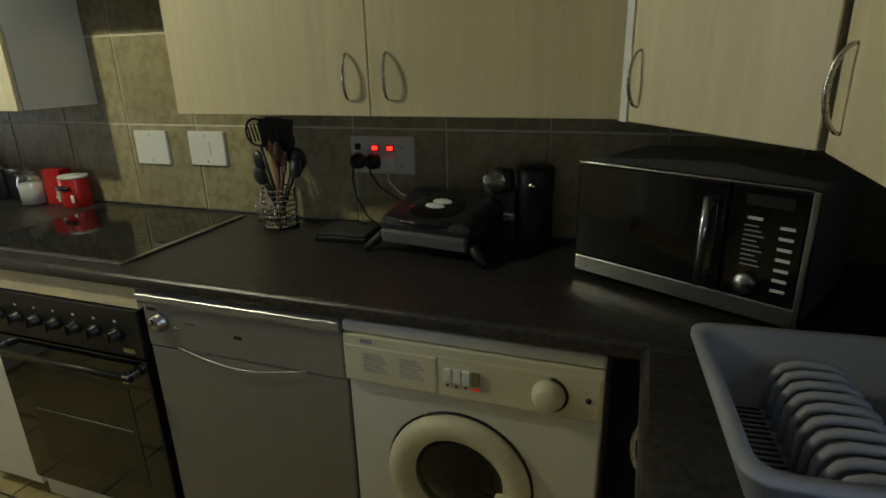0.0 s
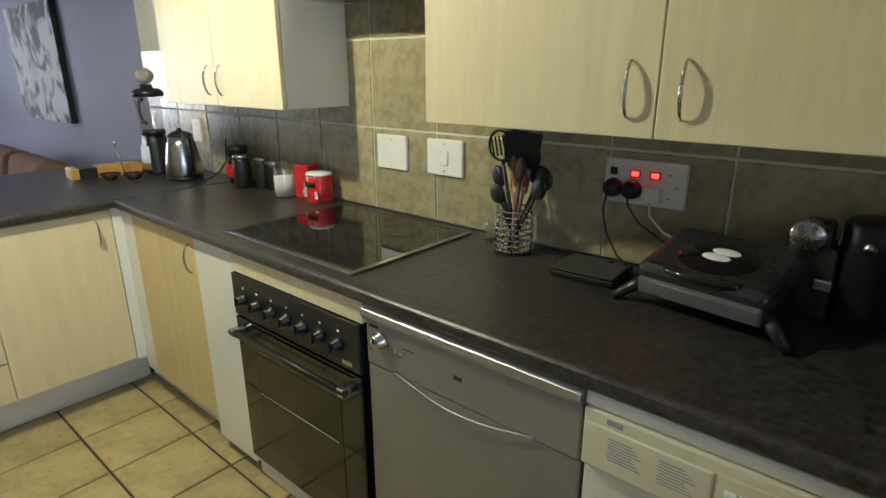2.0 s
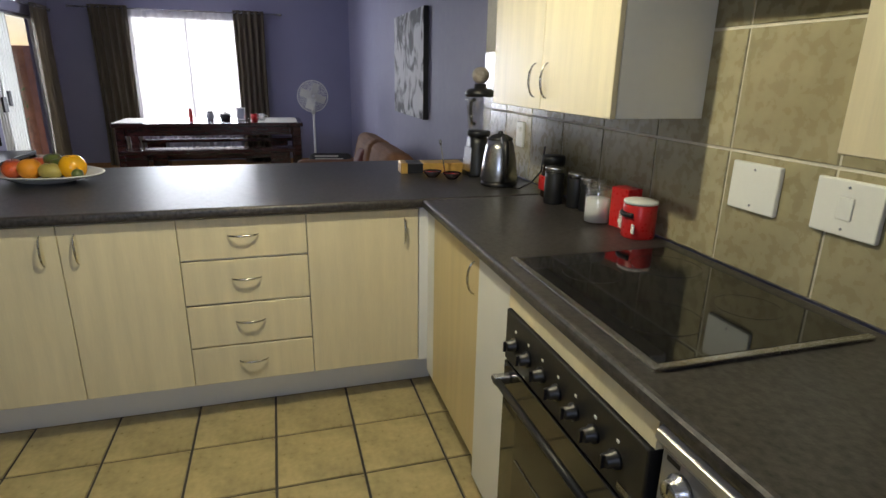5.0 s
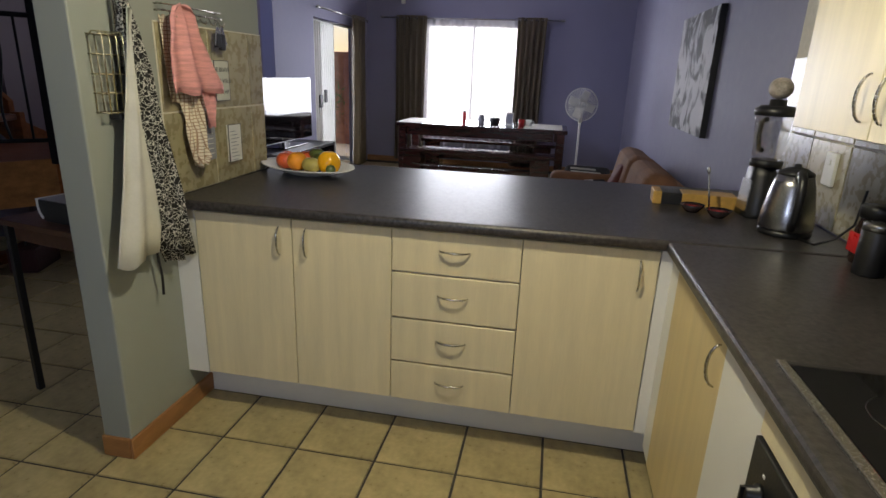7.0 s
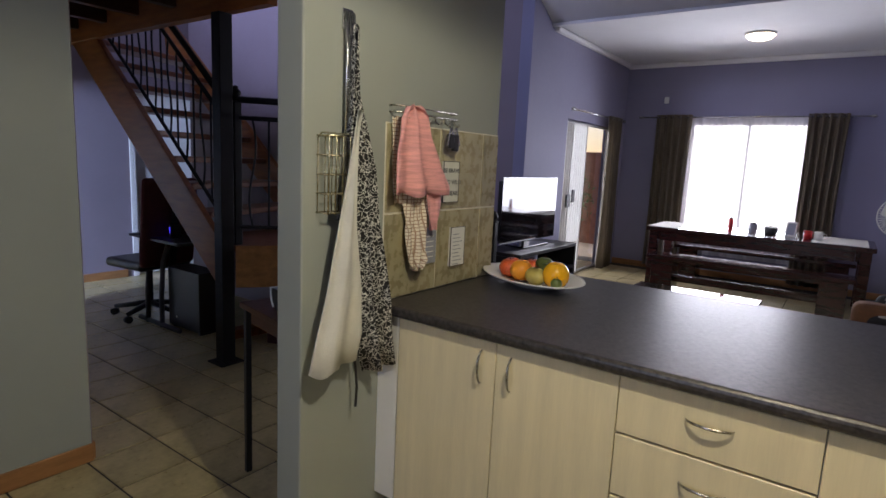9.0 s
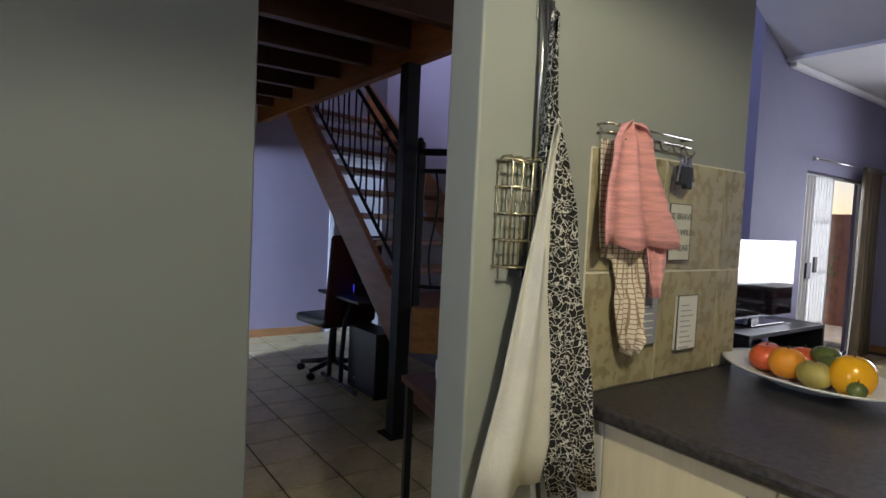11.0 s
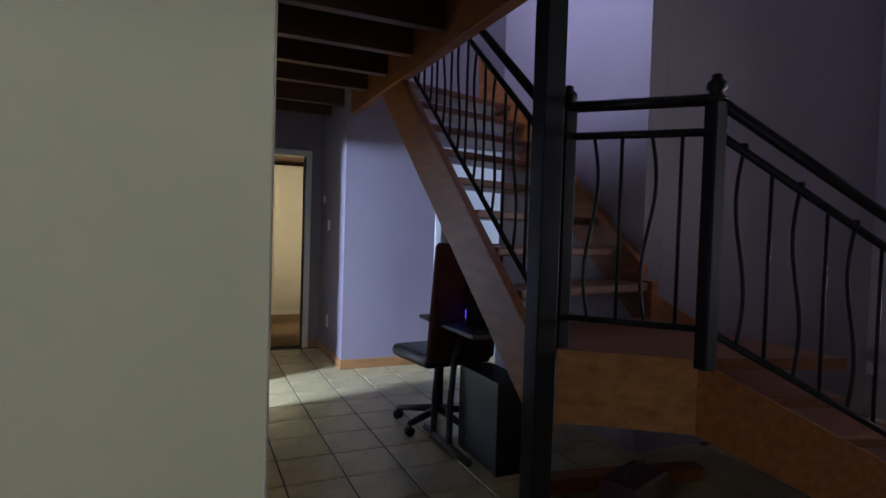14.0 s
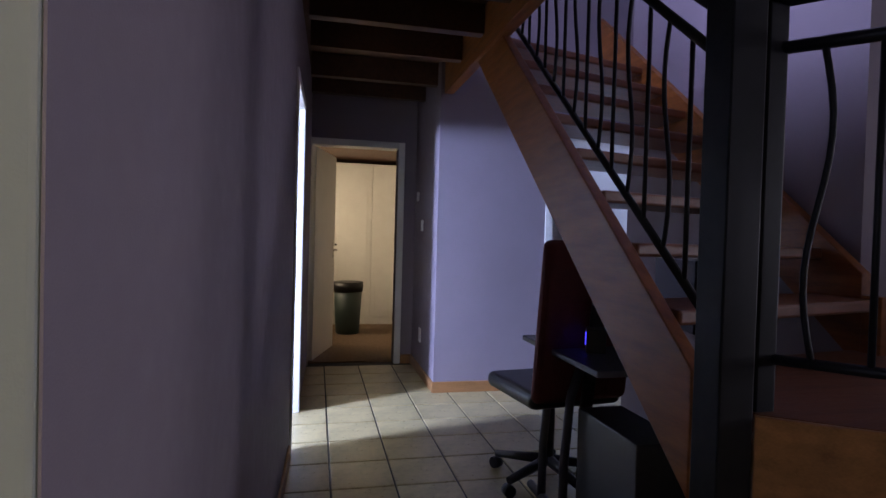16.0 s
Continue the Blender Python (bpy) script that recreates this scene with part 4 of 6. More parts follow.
# fruit plate
FP = thing("fruit_plate", pose(-4.245, -0.035, CT, 0, 0, 62), "white oval plate heaped with fruit", "plate")
part("dish", lathe([(0.11, 0), (0.115, 0.004), (0.235, 0.036), (0.245, 0.041), (0.243, 0.045), (0.225, 0.040), (0.11, 0.009), (0, 0.008)], 48, m=Matrix.Diagonal((1.12, 0.75, 1, 1))), CREAM, FP)


def fruit(name, x, y, z, r, squash, colour, label):
    r *= 1.15
    t = thing(name, FP.matrix_world @ pose(x * 1.15, y * 1.15, z * 1.1), label, "fruit", "fruit on the plate")
    bm = bmesh.new()
    bmesh.ops.create_uvsphere(bm, u_segments=20, v_segments=14, radius=1)
    for v in bm.verts:
        k = 1 - 0.12 * max(0, abs(v.co.z) - 0.75) * 4 * (1 - min(1, math.hypot(v.co.x, v.co.y) * 2))
        v.co = Vector((v.co.x * r * squash[0], v.co.y * r * squash[1], v.co.z * r * squash[2] * k))
    for f in bm.faces:
        f.smooth = True
    part("skin", bm, colour, t)
    part("stalk", tube([(0, 0, r * squash[2] * 0.8), (0.003, 0, r * squash[2] + 0.006)], 0.002, 5), DWOOD, t)


ORANGE = mat("orange_peel", (0.80, 0.30, 0.02), 0.45, var=0.08, scale=20, bump=0.3, bscale=400)
APPLE = mat("red_apple_skin", (0.60, 0.10, 0.03), 0.3, var=0.45, scale=18)
PEPPER = mat("yellow_pepper_skin", (0.85, 0.42, 0.01), 0.22, var=0.06, scale=8)
GREEN = mat("green_fruit_skin", (0.09, 0.12, 0.03), 0.35, var=0.3, scale=15)
PEAR = mat("pear_skin", (0.40, 0.33, 0.09), 0.4, var=0.25, scale=25)
fruit("apple", -0.135, 0.00, 0.047, 0.038, (1, 1, 0.9), APPLE, "red and yellow streaked apple")
fruit("apple", -0.085, -0.045, 0.050, 0.040, (1, 1, 0.9), APPLE, "red and yellow streaked apple")
fruit("apple", -0.06, 0.045, 0.050, 0.040, (1, 1, 0.9), APPLE, "red and yellow streaked apple")
fruit("orange", -0.02, -0.035, 0.053, 0.042, (1, 1, 0.96), ORANGE, "ripe orange on the plate")
fruit("avocado", 0.03, 0.05, 0.050, 0.040, (1.2, 0.9, 0.9), GREEN, "dark green ripe avocado")
fruit("avocado", -0.005, 0.06, 0.075, 0.034, (1.2, 0.9, 0.8), GREEN, "dark green ripe avocado")
fruit("pear", 0.065, -0.03, 0.046, 0.037, (1.25, 0.9, 0.9), PEAR, "speckled brownish ripe pear")
fruit("pepper", 0.125, 0.015, 0.060, 0.050, (0.95, 0.95, 1.0), PEPPER, "bright yellow sweet pepper")
fruit("plum", 0.175, -0.02, 0.040, 0.020, (1, 1, 1), GREEN, "small dark round plum")

# ---- stub wall things ----
SW0 = -0.284
t = thing("towel_rail", pose(-3.575, SW0, 1.597), "chrome wall rail with small hooks", "rail")
for z in (0.0, -0.022):
    part("bar", tube([(0.0, -0.0, z), (0.0, 0.035, z), (-0.36, 0.035, z), (-0.36, 0.0, z)], 0.0035, 8), CHROME, t)
for k in range(6):
    x = -0.03 - 0.06 * k
    part("hook", tube([(x, 0.035, -0.02), (x, 0.045, -0.045), (x, 0.062, -0.052), (x, 0.066, -0.038)], 0.0028, 6), CHROME, t)
PINK = mat("pink_towel", (0.78, 0.36, 0.35), 0.95, var=0.24, scale=22, stretch=(0.5, 0.5, 5), bump=0.9, bscale=120)
CHECK = mat("cream_check_cloth", (0.70, 0.58, 0.46), 0.95, var=0.3, scale=40, bump=0.6, bscale=150)


cn, cl = CHECK.node_tree.nodes, CHECK.node_tree.links
ctc, cbk, cmx = cn.new("ShaderNodeTexCoord"), cn.new("ShaderNodeTexBrick"), cn.new("ShaderNodeMapping")
cmx.inputs["Rotation"].default_value = (radians(90), 0, 0)
cbk.offset = 0.0
cbk.inputs["Color1"].default_value = cbk.inputs["Color2"].default_value = (0.74, 0.66, 0.54, 1)
cbk.inputs["Mortar"].default_value = (0.36, 0.24, 0.17, 1)
cbk.inputs["Scale"].default_value, cbk.inputs["Mortar Size"].default_value = 1.0, 0.0016
cbk.inputs["Brick Width"].default_value = cbk.inputs["Row Height"].default_value = 0.013
cl.new(ctc.outputs["Object"], cmx.inputs[0]), cl.new(cmx.outputs[0], cbk.inputs[0]), cl.new(cbk.outputs["Color"], cn["Principled BSDF"].inputs["Base Color"])


def cloth(name, rows, depth, folds, material, m, label, category, thick=0.004, seed=3):
    """Hanging cloth: rows of (height, left, right), pleated."""
    t = thing(name, m, label, category)
    bm = bmesh.new()
    n = 28
    grid = []
    for i, (z, x0, x1) in enumerate(rows):
        line = []
        for k in range(n + 1):
            u = k / n
            amp = depth * (0.35 + 0.65 * i / max(1, len(rows) - 1))
            y = 0.012 + amp * (0.5 + 0.5 * math.sin(folds * 2 * math.pi * u + seed + 0.25 * i)) + 0.55 * depth * noise.noise((u * 4, z * 11, seed))
            line.append(bm.verts.new((x0 + (x1 - x0) * u, max(0.004, y), z + 0.024 * noise.noise((u * 4, i * 0.7, seed + 7)))))
        grid.append(line)
    for a, b in zip(grid, grid[1:]):
        for k in range(n):
            bm.faces.new((a[k], a[k + 1], b[k + 1], b[k])).smooth = True
    bmesh.ops.recalc_face_normals(bm, faces=bm.faces)
    bmesh.ops.solidify(bm, geom=bm.faces[:], thickness=thick)
    part("cloth", bm, material, t)
    return t


cloth("tea_towel", [(1.592, -3.598, -3.622), (1.583, -3.568, -3.655), (1.555, -3.548, -3.685), (1.50, -3.536, -3.715), (1.44, -3.528, -3.745), (1.38, -3.522, -3.775), (1.33, -3.518, -3.820), (1.295, -3.520, -3.825)], 0.026, 2.2, PINK, pose(0, SW0 + 0.058, 0), "pink waffle tea towel on a hook", "towel", seed=6)
cloth("tea_towel", [(1.33, -3.715, -3.815), (1.27, -3.725, -3.812), (1.21, -3.738, -3.800), (1.165, -3.750, -3.785)], 0.02, 1.2, PINK, pose(0, SW0 + 0.045, 0), "hanging fringed corner of a pink towel", "towel", seed=8)
cloth("tea_towel", [(1.33, -3.610, -3.745), (1.26, -3.620, -3.760), (1.20, -3.645, -3.745), (1.15, -3.630, -3.735), (1.09, -3.645, -3.725), (1.05, -3.660, -3.715), (1.015, -3.668, -3.690)], 0.045, 2.3, CHECK, pose(0, SW0 + 0.015, 0), "cream checked tea towel hanging below", "towel", seed=5)
cloth("tea_towel", [(1.56, -3.565, -3.66), (1.45, -3.57, -3.66), (1.36, -3.575, -3.65), (1.26, -3.59, -3.64)], 0.015, 1.5, CHECK, pose(0, SW0 + 0.005, 0), "cream checked tea towel behind the pink one", "towel", seed=9)
for kx, kl in ((-3.905, 0.10), (-3.875, 0.09)):
    t = thing("key_bunch", pose(kx, SW0 + 0.05, 1.555), "bunch of keys with a black fob on a hook", "keys", "keys on the rail")
    part("fob", box(-0.018, 0.018, -0.008, 0.008, -kl, -0.035, 0.005), BLACK, t)
    for a in (-14, 10, 22):
        part("key", box(-0.004, 0.004, -0.0015, 0.0015, -0.085, -0.012, 0.001, m=pose(0.008, 0.006, 0, 0, a, 0)), STEEL, t)


def plaque(name, x0, x1, z0, z1, face, label, category):
    t = thing(name, pose((x0 + x1) / 2, SW0 + 0.0125, (z0 + z1) / 2, 0, 0, 180), label, category)
    w, h = abs(x1 - x0) / 2, (z1 - z0) / 2
    part("board", box(-w, w, -0.012, 0, -h, h, 0.002), face, t)
    return t, w, h


def words(parent, text, size, m, material):
    cu = bpy.data.curves.new("text", "FONT")
    cu.body, cu.size, cu.align_x, cu.extrude = text, size, "CENTER", 0.0004
    tmp = bpy.data.objects.new("text", cu)
    me = bpy.data.meshes.new_from_object(tmp)
    bpy.data.objects.remove(tmp)
    me.transform(m)
    me.materials.append(material)
    ob = new("lettering", me)
    ob.parent = parent


PALE = mat("pale_board", (0.62, 0.62, 0.55), 0.7, var=0.08, scale=12)
INK = mat("grey_ink", (0.10, 0.10, 0.10), 0.8)
t, w, h = plaque("wall_plaque", -3.875, -3.980, 1.255, 1.415, PALE, "small motto plaque with grey capitals", "plaque")
part("rim", tube([(-w, -0.011, -h), (w, -0.011, -h), (w, -0.011, h), (-w, -0.011, h)], 0.003, 4, closed=True), INK, t)
for k, line in enumerate(("BE BRAVE", "AND WILD", "AT HEART")):
    words(t, line, 0.026, pose(0, -0.0128, 0.036 - 0.045 * k, 90), INK)
t, w, h = plaque("wall_note", -3.945, -4.045, 0.990, 1.150, WPLAS, "white notice tile with a dark rim", "notice")
part("rim", tube([(-w, -0.011, -h), (w, -0.011, -h), (w, -0.011, h), (-w, -0.011, h)], 0.003, 4, closed=True), INK, t)
for k in range(9):
    part("print_line", box(-w * 0.7, w * (0.1 + 0.12 * ((k * 7) % 5)), -0.0132, -0.0118, h * 0.62 - 0.0155 * k, h * 0.62 + 0.003 - 0.0155 * k), GREYP, t)
t, w, h = plaque("wall_note", -3.745, -3.845, 1.02, 1.16, GREYP, "grey card behind the towels", "notice")
for k in range(5):
    part("print_line", box(-w * 0.7, w * 0.6, -0.0132, -0.0118, h * 0.5 - 0.02 * k, h * 0.5 + 0.003 - 0.02 * k), WPLAS, t)

# wire basket on the wall
GOLD = mat("brassy_wire", (0.55, 0.50, 0.36), 0.25, 1.0, var=0.1, scale=20)
t = thing("wire_basket", pose(-3.325, SW0, 1.368), "tall chrome wire wall basket for knives", "basket")
for k in range(6):
    x = -0.072 + 0.029 * k
    part("wire", tube([(x, 0.002, 0.10), (x, 0.02, 0.115), (x, 0.046, 0.115), (x, 0.054, 0.10), (x, 0.052, -0.13)], 0.0028, 6), GOLD, t)
    part("wire", tube([(x, 0.004, 0.10), (x, 0.004, -0.13)], 0.002, 6), GOLD, t)
for k in range(5):
    z = -0.125 + 0.058 * k
    part("band", tube([(-0.078, 0.004, z), (-0.078, 0.050, z), (0.078, 0.050, z), (0.078, 0.004, z)], 0.0025, 6, closed=True), GOLD, t)
part("tray", box(-0.030, 0.030, 0.004, 0.050, -0.150, -0.130, 0.004), BLACK, t)

# apron over long tools on a wall hook
t = thing("wall_hook", pose(-3.365, SW0, 1.83), "steel wall hook with long braai tools", "hook")
part("hook_plate", box(-0.022, 0.022, 0, 0.006, -0.03, 0.03, 0.002), STEEL, t)
for x in (-0.018, 0.0, 0.016):
    part("tool", tube([(x, 0.012, 0.02), (x, 0.022, -0.1), (x * 1.1, 0.026, -0.45)], 0.0055, 8), STEEL, t)
APR = mat("black_white_apron", (0.30, 0.30, 0.30), 0.9, var=0.1, scale=20)
nt = APR.node_tree
vo = nt.nodes.new("ShaderNodeTexVoronoi")
vo.feature = "DISTANCE_TO_EDGE"
vo.inputs["Scale"].default_value = 66
nz = nt.nodes.new("ShaderNodeTexNoise")
nz.inputs["Scale"].default_value = 30
tcn = nt.nodes.new("ShaderNodeTexCoord")
mixv = nt.nodes.new("ShaderNodeVectorMath")
mixv.operation = "MULTIPLY_ADD"
mixv.inputs[1].default_value = (0.05, 0.05, 0.05)
nt.links.new(tcn.outputs["Object"], nz.inputs[0]), nt.links.new(nz.outputs["Color"], mixv.inputs[0]), nt.links.new(tcn.outputs["Object"], mixv.inputs[2])
nt.links.new(mixv.outputs[0], vo.inputs[0])
cr_ = nt.nodes.new("ShaderNodeValToRGB")
cr_.color_ramp.elements[0].position, cr_.color_ramp.elements[1].position = 0.04, 0.07
cr_.color_ramp.elements[0].color, cr_.color_ramp.elements[1].color = (0.62, 0.61, 0.58, 1), (0.012, 0.012, 0.013, 1)
nt.links.new(vo.outputs["Distance"], cr_.inputs[0]), nt.links.new(cr_.outputs[0], nt.nodes["Principled BSDF"].inputs["Base Color"])
LINEN = mat("off_white_linen", (0.56, 0.55, 0.50), 0.95, var=0.08, scale=12, bump=0.4, bscale=250)
cloth("apron", [(1.80, -3.41, -3.43), (1.62, -3.405, -3.435), (1.50, -3.40, -3.46), (1.38, -3.405, -3.51), (1.20, -3.42, -3.53), (1.10, -3.40, -3.55), (0.95, -3.42, -3.57), (0.80, -3.45, -3.585), (0.70, -3.48, -3.60)], 0.05, 1.6, APR, pose(0.06, SW0 + 0.03, 0), "black and white patterned apron hanging on a hook", "apron", seed=2)
cloth("apron_lining", [(1.56, -3.425, -3.435), (1.40, -3.395, -3.42), (1.20, -3.355, -3.43), (1.0, -3.31, -3.45), (0.85, -3.265, -3.45), (0.76, -3.24, -3.43)], 0.03, 1.2, LINEN, pose(0.075, SW0 + 0.06, 0), "plain off-white cloth turned out beside the apron", "apron", seed=4)
t = thing("apron_tie", pose(-3.395, SW0 + 0.05, 0.70), "dark apron string hanging down", "apron string")
part("string", tube([(0.03, 0.0, 0.40), (0.02, 0.0, 0.1), (0.0, 0.0, -0.05), (0.004, 0, -0.12)], 0.005, 5), BLACK, t)

# ---- living room ----
SHEER = bpy.data.materials.new("white_sheer_curtain")
SHEER.use_nodes = True
sn, sl = SHEER.node_tree.nodes, SHEER.node_tree.links
tr, df, tp, m1, m2 = sn.new("ShaderNodeBsdfTranslucent"), sn.new("ShaderNodeBsdfDiffuse"), sn.new("ShaderNodeBsdfTransparent"), sn.new("ShaderNodeMixShader"), sn.new("ShaderNodeMixShader")
tr.inputs[0].default_value = df.inputs[0].default_value = (0.9, 0.9, 0.92, 1)
m1.inputs[0].default_value, m2.inputs[0].default_value = 0.3, 0.35
sl.new(tr.outputs[0], m1.inputs[1]), sl.new(df.outputs[0], m1.inputs[2]), sl.new(m1.outputs[0], m2.inputs[1]), sl.new(tp.outputs[0], m2.inputs[2])
sl.new(m2.outputs[0], sn["Material Output"].inputs[0])
setting("backdrop", box(-14.1, -14.0, -2.5, 7, -0.14, 6), glow("bright_sky_backdrop", (0.93, 0.96, 1.0), 5.0), "glaring white daylight beyond the window", "backdrop")
ALU = mat("white_window_frame", (0.75, 0.75, 0.75), 0.4)


t = tagged(part("window_2", tube([(-10.66, WY0 + 0.02, WZ0 + 0.02), (-10.66, WY1 - 0.02, WZ0 + 0.02), (-10.66, WY1 - 0.02, WZ1 - 0.02), (-10.66, WY0 + 0.02, WZ1 - 0.02)], 0.028, 4, closed=True), ALU), "wide white framed window behind sheer curtains", "window", kind="structure")
part("mullion", tube([(-10.66, -0.17, WZ0), (-10.66, -0.17, WZ1)], 0.022, 4), ALU, t)
part("pane", box(-10.662, -10.658, WY0 + 0.03, -0.19, WZ0 + 0.03, WZ1 - 0.03), CLEAR, t).visible_shadow = False
part("pane", box(-10.662, -10.658, -0.15, WY1 - 0.03, WZ0 + 0.03, WZ1 - 0.03), CLEAR, t).visible_shadow = False


def drape(name, m, width, z0, z1, folds, amp, material, label, top_rings=True, thick=0.004, seed=1):
    """A curtain that hangs along local x and waves along local y."""
    t = thing(name, m, label, "curtain")
    bm = bmesh.new()
    n, rows = folds * 12, 9
    grid = []
    for i in range(rows):
        v = i / (rows - 1)
        z = z1 + (z0 - z1) * v
        line = []
        for k in range(n + 1):
            u = k / n
            w = width * (1 - 0.10 * math.sin(math.pi * v) * 0.6)
            y = amp * math.sin(2 * math.pi * folds * u + 0.5 * math.sin(3 * v + seed)) * (0.75 + 0.4 * v) + amp * 0.5 * noise.noise((u * folds, v * 2, seed))
            line.append(bm.verts.new((w * (u - 0.5), y, z)))
        grid.append(line)
    for a, b in zip(grid, grid[1:]):
        for k in range(n):
            bm.faces.new((a[k], a[k + 1], b[k + 1], b[k])).smooth = True
    if thick:
        bmesh.ops.solidify(bm, geom=bm.faces[:], thickness=thick)
    part("fabric", bm, material, t)
    if top_rings:
        for k in range(folds):
            x = width * ((k + 0.5) / folds - 0.5)
            part("eyelet", tube([(x, 0.024 * math.cos(a), z1 - 0.035 + 0.024 * math.sin(a)) for a in [j * math.pi / 7 for j in range(14)]], 0.005, 6, closed=True), STEEL, t)
    return t


TAUPE = mat("brown_taffeta_curtain", (0.20, 0.165, 0.115), 0.42, var=0.2, scale=5, stretch=(8, 8, 0.5), bump=0.1, bscale=200)
drape("sheer_curtain", pose(-10.52, -0.17, 0, 0, 0, 90), 1.56, 0.30, 2.17, 16, 0.012, SHEER, "white sheer net curtain glowing with daylight", False, 0.0)
drape("curtain", pose(-10.46, -1.10, 0, 0, 0, 90), 0.48, 0.06, 2.21, 5, 0.035, TAUPE, "long brown eyelet curtain beside the window", seed=2)
drape("curtain", pose(-10.46, 0.70, 0, 0, 0, 90), 0.42, 0.06, 2.21, 5, 0.035, TAUPE, "long brown eyelet curtain beside the window", seed=5)
drape("curtain", pose(-9.90, LS + 0.10, 0, 0, 0, 0), 0.44, 0.03, 2.13, 5, 0.04, TAUPE, "long brown eyelet curtain at the sliding door", seed=8)


def rod(m, length, label):
    t = thing("curtain_rod", m, label, "curtain rod")
    part("pole", tube([(-length / 2, 0, 0), (length / 2, 0, 0)], 0.011, 10), STEEL, t)
    for s in (-1, 1):
        part("finial", lathe([(0.011, 0), (0.020, 0.01), (0.012, 0.022), (0.022, 0.04), (0.016, 0.06), (0, 0.07)], 14, m=pose(s * length / 2, 0, 0, 0, 90 * s, 0)), STEEL, t)
        part("bracket", tube([(s * (length / 2 - 0.12), 0, 0), (s * (length / 2 - 0.12), 0.09, 0)], 0.007, 8), STEEL, t)


rod(pose(-10.46, -0.21, 2.175, 0, 0, 90), 2.62, "thin steel curtain rod over the window")
rod(pose(-9.35, LS + 0.10, 2.10, 0, 0, 180), 1.75, "thin steel curtain rod over the sliding door")

# sliding door with a security gate
t = tagged(part("door_1", tube([(-10.08, LS - 0.07, 0.02), (-8.55, LS - 0.07, 0.02), (-8.55, LS - 0.07, 1.98), (-10.08, LS - 0.07, 1.98)], 0.030, 4, closed=True), ALU), "white framed glass sliding door, partly open", "door", kind="structure")
part("stile", tube([(-9.30, LS - 0.07, 0), (-9.30, LS - 0.07, 1.98)], 0.026, 4), ALU, t)
part("pane", box(-10.05, -9.33, LS - 0.073, LS - 0.068, 0.04, 1.95), CLEAR, t).visible_shadow = False
GATE = thing("security_gate", pose(-8.53, LS - 0.02, 0), "white folding trellis security gate", "gate")
for k in range(10):
    x = -0.03 - 0.068 * k
    part("bar", box(x - 0.008, x + 0.008, -0.012, 0.012, 0.03, 1.96), WPLAS, GATE)
for z in (0.45, 0.98, 1.5):
    part("cross_bar", box(-0.66, -0.02, -0.016, -0.0125, z - 0.012, z + 0.012), WPLAS, GATE)
part("lock_box", box(-0.22, -0.12, 0.013, 0.035, 0.92, 1.08, 0.006), BLACK, GATE)
part("lock_box", box(-0.36, -0.29, 0.013, 0.035, 0.98, 1.14, 0.006), BLACK, GATE)
BRICK = mat("red_garden_brick", (0.42, 0.19, 0.12), 0.85, var=0.35, scale=9)
tagged(part("garden_wall", box(-13.6, -13.4, -6.0, -2.6, -0.14, 1.75), BRICK), "sunlit red face-brick boundary wall", "wall", kind="structure")
GW = tagged(part("garden_wall", box(-16, -5, -6.2, -6.0, -0.14, 1.5), BRICK), "sunlit red face-brick garden wall", "wall", kind="structure")
LEAF = mat("green_leaves", (0.07, 0.14, 0.03), 0.5, var=0.5, scale=8)
SH = thing("shrub", pose(-12.6, -3.7, -0.14), "green garden shrub outside the door", "shrub")
part("stem", tube([(0, 0, 0), (0.05, 0, 0.5), (0.02, 0.05, 1.0)], [0.03, 0.02, 0.01], 7), DWOOD, SH)
rng = random.Random(4)
verts, faces = [], []
for k in range(900):
    a, b, r = rng.uniform(0, 6.28), rng.uniform(-1, 1), rng.uniform(0.3, 0.85)
    c = Vector((r * math.cos(a) * math.sqrt(1 - b * b) * 1.3, r * math.sin(a) * math.sqrt(1 - b * b) * 0.7, 0.95 + r * b))
    q = Euler((rng.uniform(0, 6), rng.uniform(0, 6), rng.uniform(0, 6))).to_matrix()
    i = len(verts)
    verts += [c + q @ Vector(p) for p in ((-0.05, 0, 0), (0, -0.02, 0.01), (0.06, 0, 0), (0, 0.02, 0.01))]
    faces.append((i, i + 1, i + 2, i + 3))
me = bpy.data.meshes.new("leaves")
me.from_pydata([tuple(v) for v in verts], [], faces)
me.materials.append(LEAF)
lv = new("leaves", me)
lv.parent = SH

# dining table, two benches and the things on it
MAHOG = mat("dark_mahogany", (0.040, 0.012, 0.010), 0.22, var=0.4, scale=5, stretch=(6, 1, 6), coat=0.4)
TB = thing("dining_table", pose(-9.55, 0.185, 0), "long dark mahogany farmhouse dining table", "table")
part("tabletop", box(-0.44, 0.44, -1.13, 1.13, 0.705, 0.755, 0.006), MAHOG, TB)
for sy in (-1, 1):
    part("apron_board", box(-0.38, 0.38, sy * 0.98 - 0.015, sy * 0.98 + 0.015, 0.60, 0.7045), MAHOG, TB)
    for sx in (-1, 1):
        part("leg", box(sx * 0.36 - 0.045, sx * 0.36 + 0.045, sy * 1.05 - 0.05, sy * 1.05 + 0.05, 0, 0.7045, 0.006), MAHOG, TB)
for sx in (-1, 1):
    part("side_rail", box(sx * 0.40 - 0.012, sx * 0.40 + 0.012, -0.96, 0.96, 0.60, 0.7045), MAHOG, TB)
tagged(part("table_runner", box(-9.99, -9.15, 0.15 - 1.1, 0.15 - 0.75, 0.7555, 0.759), LINEN), "pale woven table mat on the dining table", "table mat")
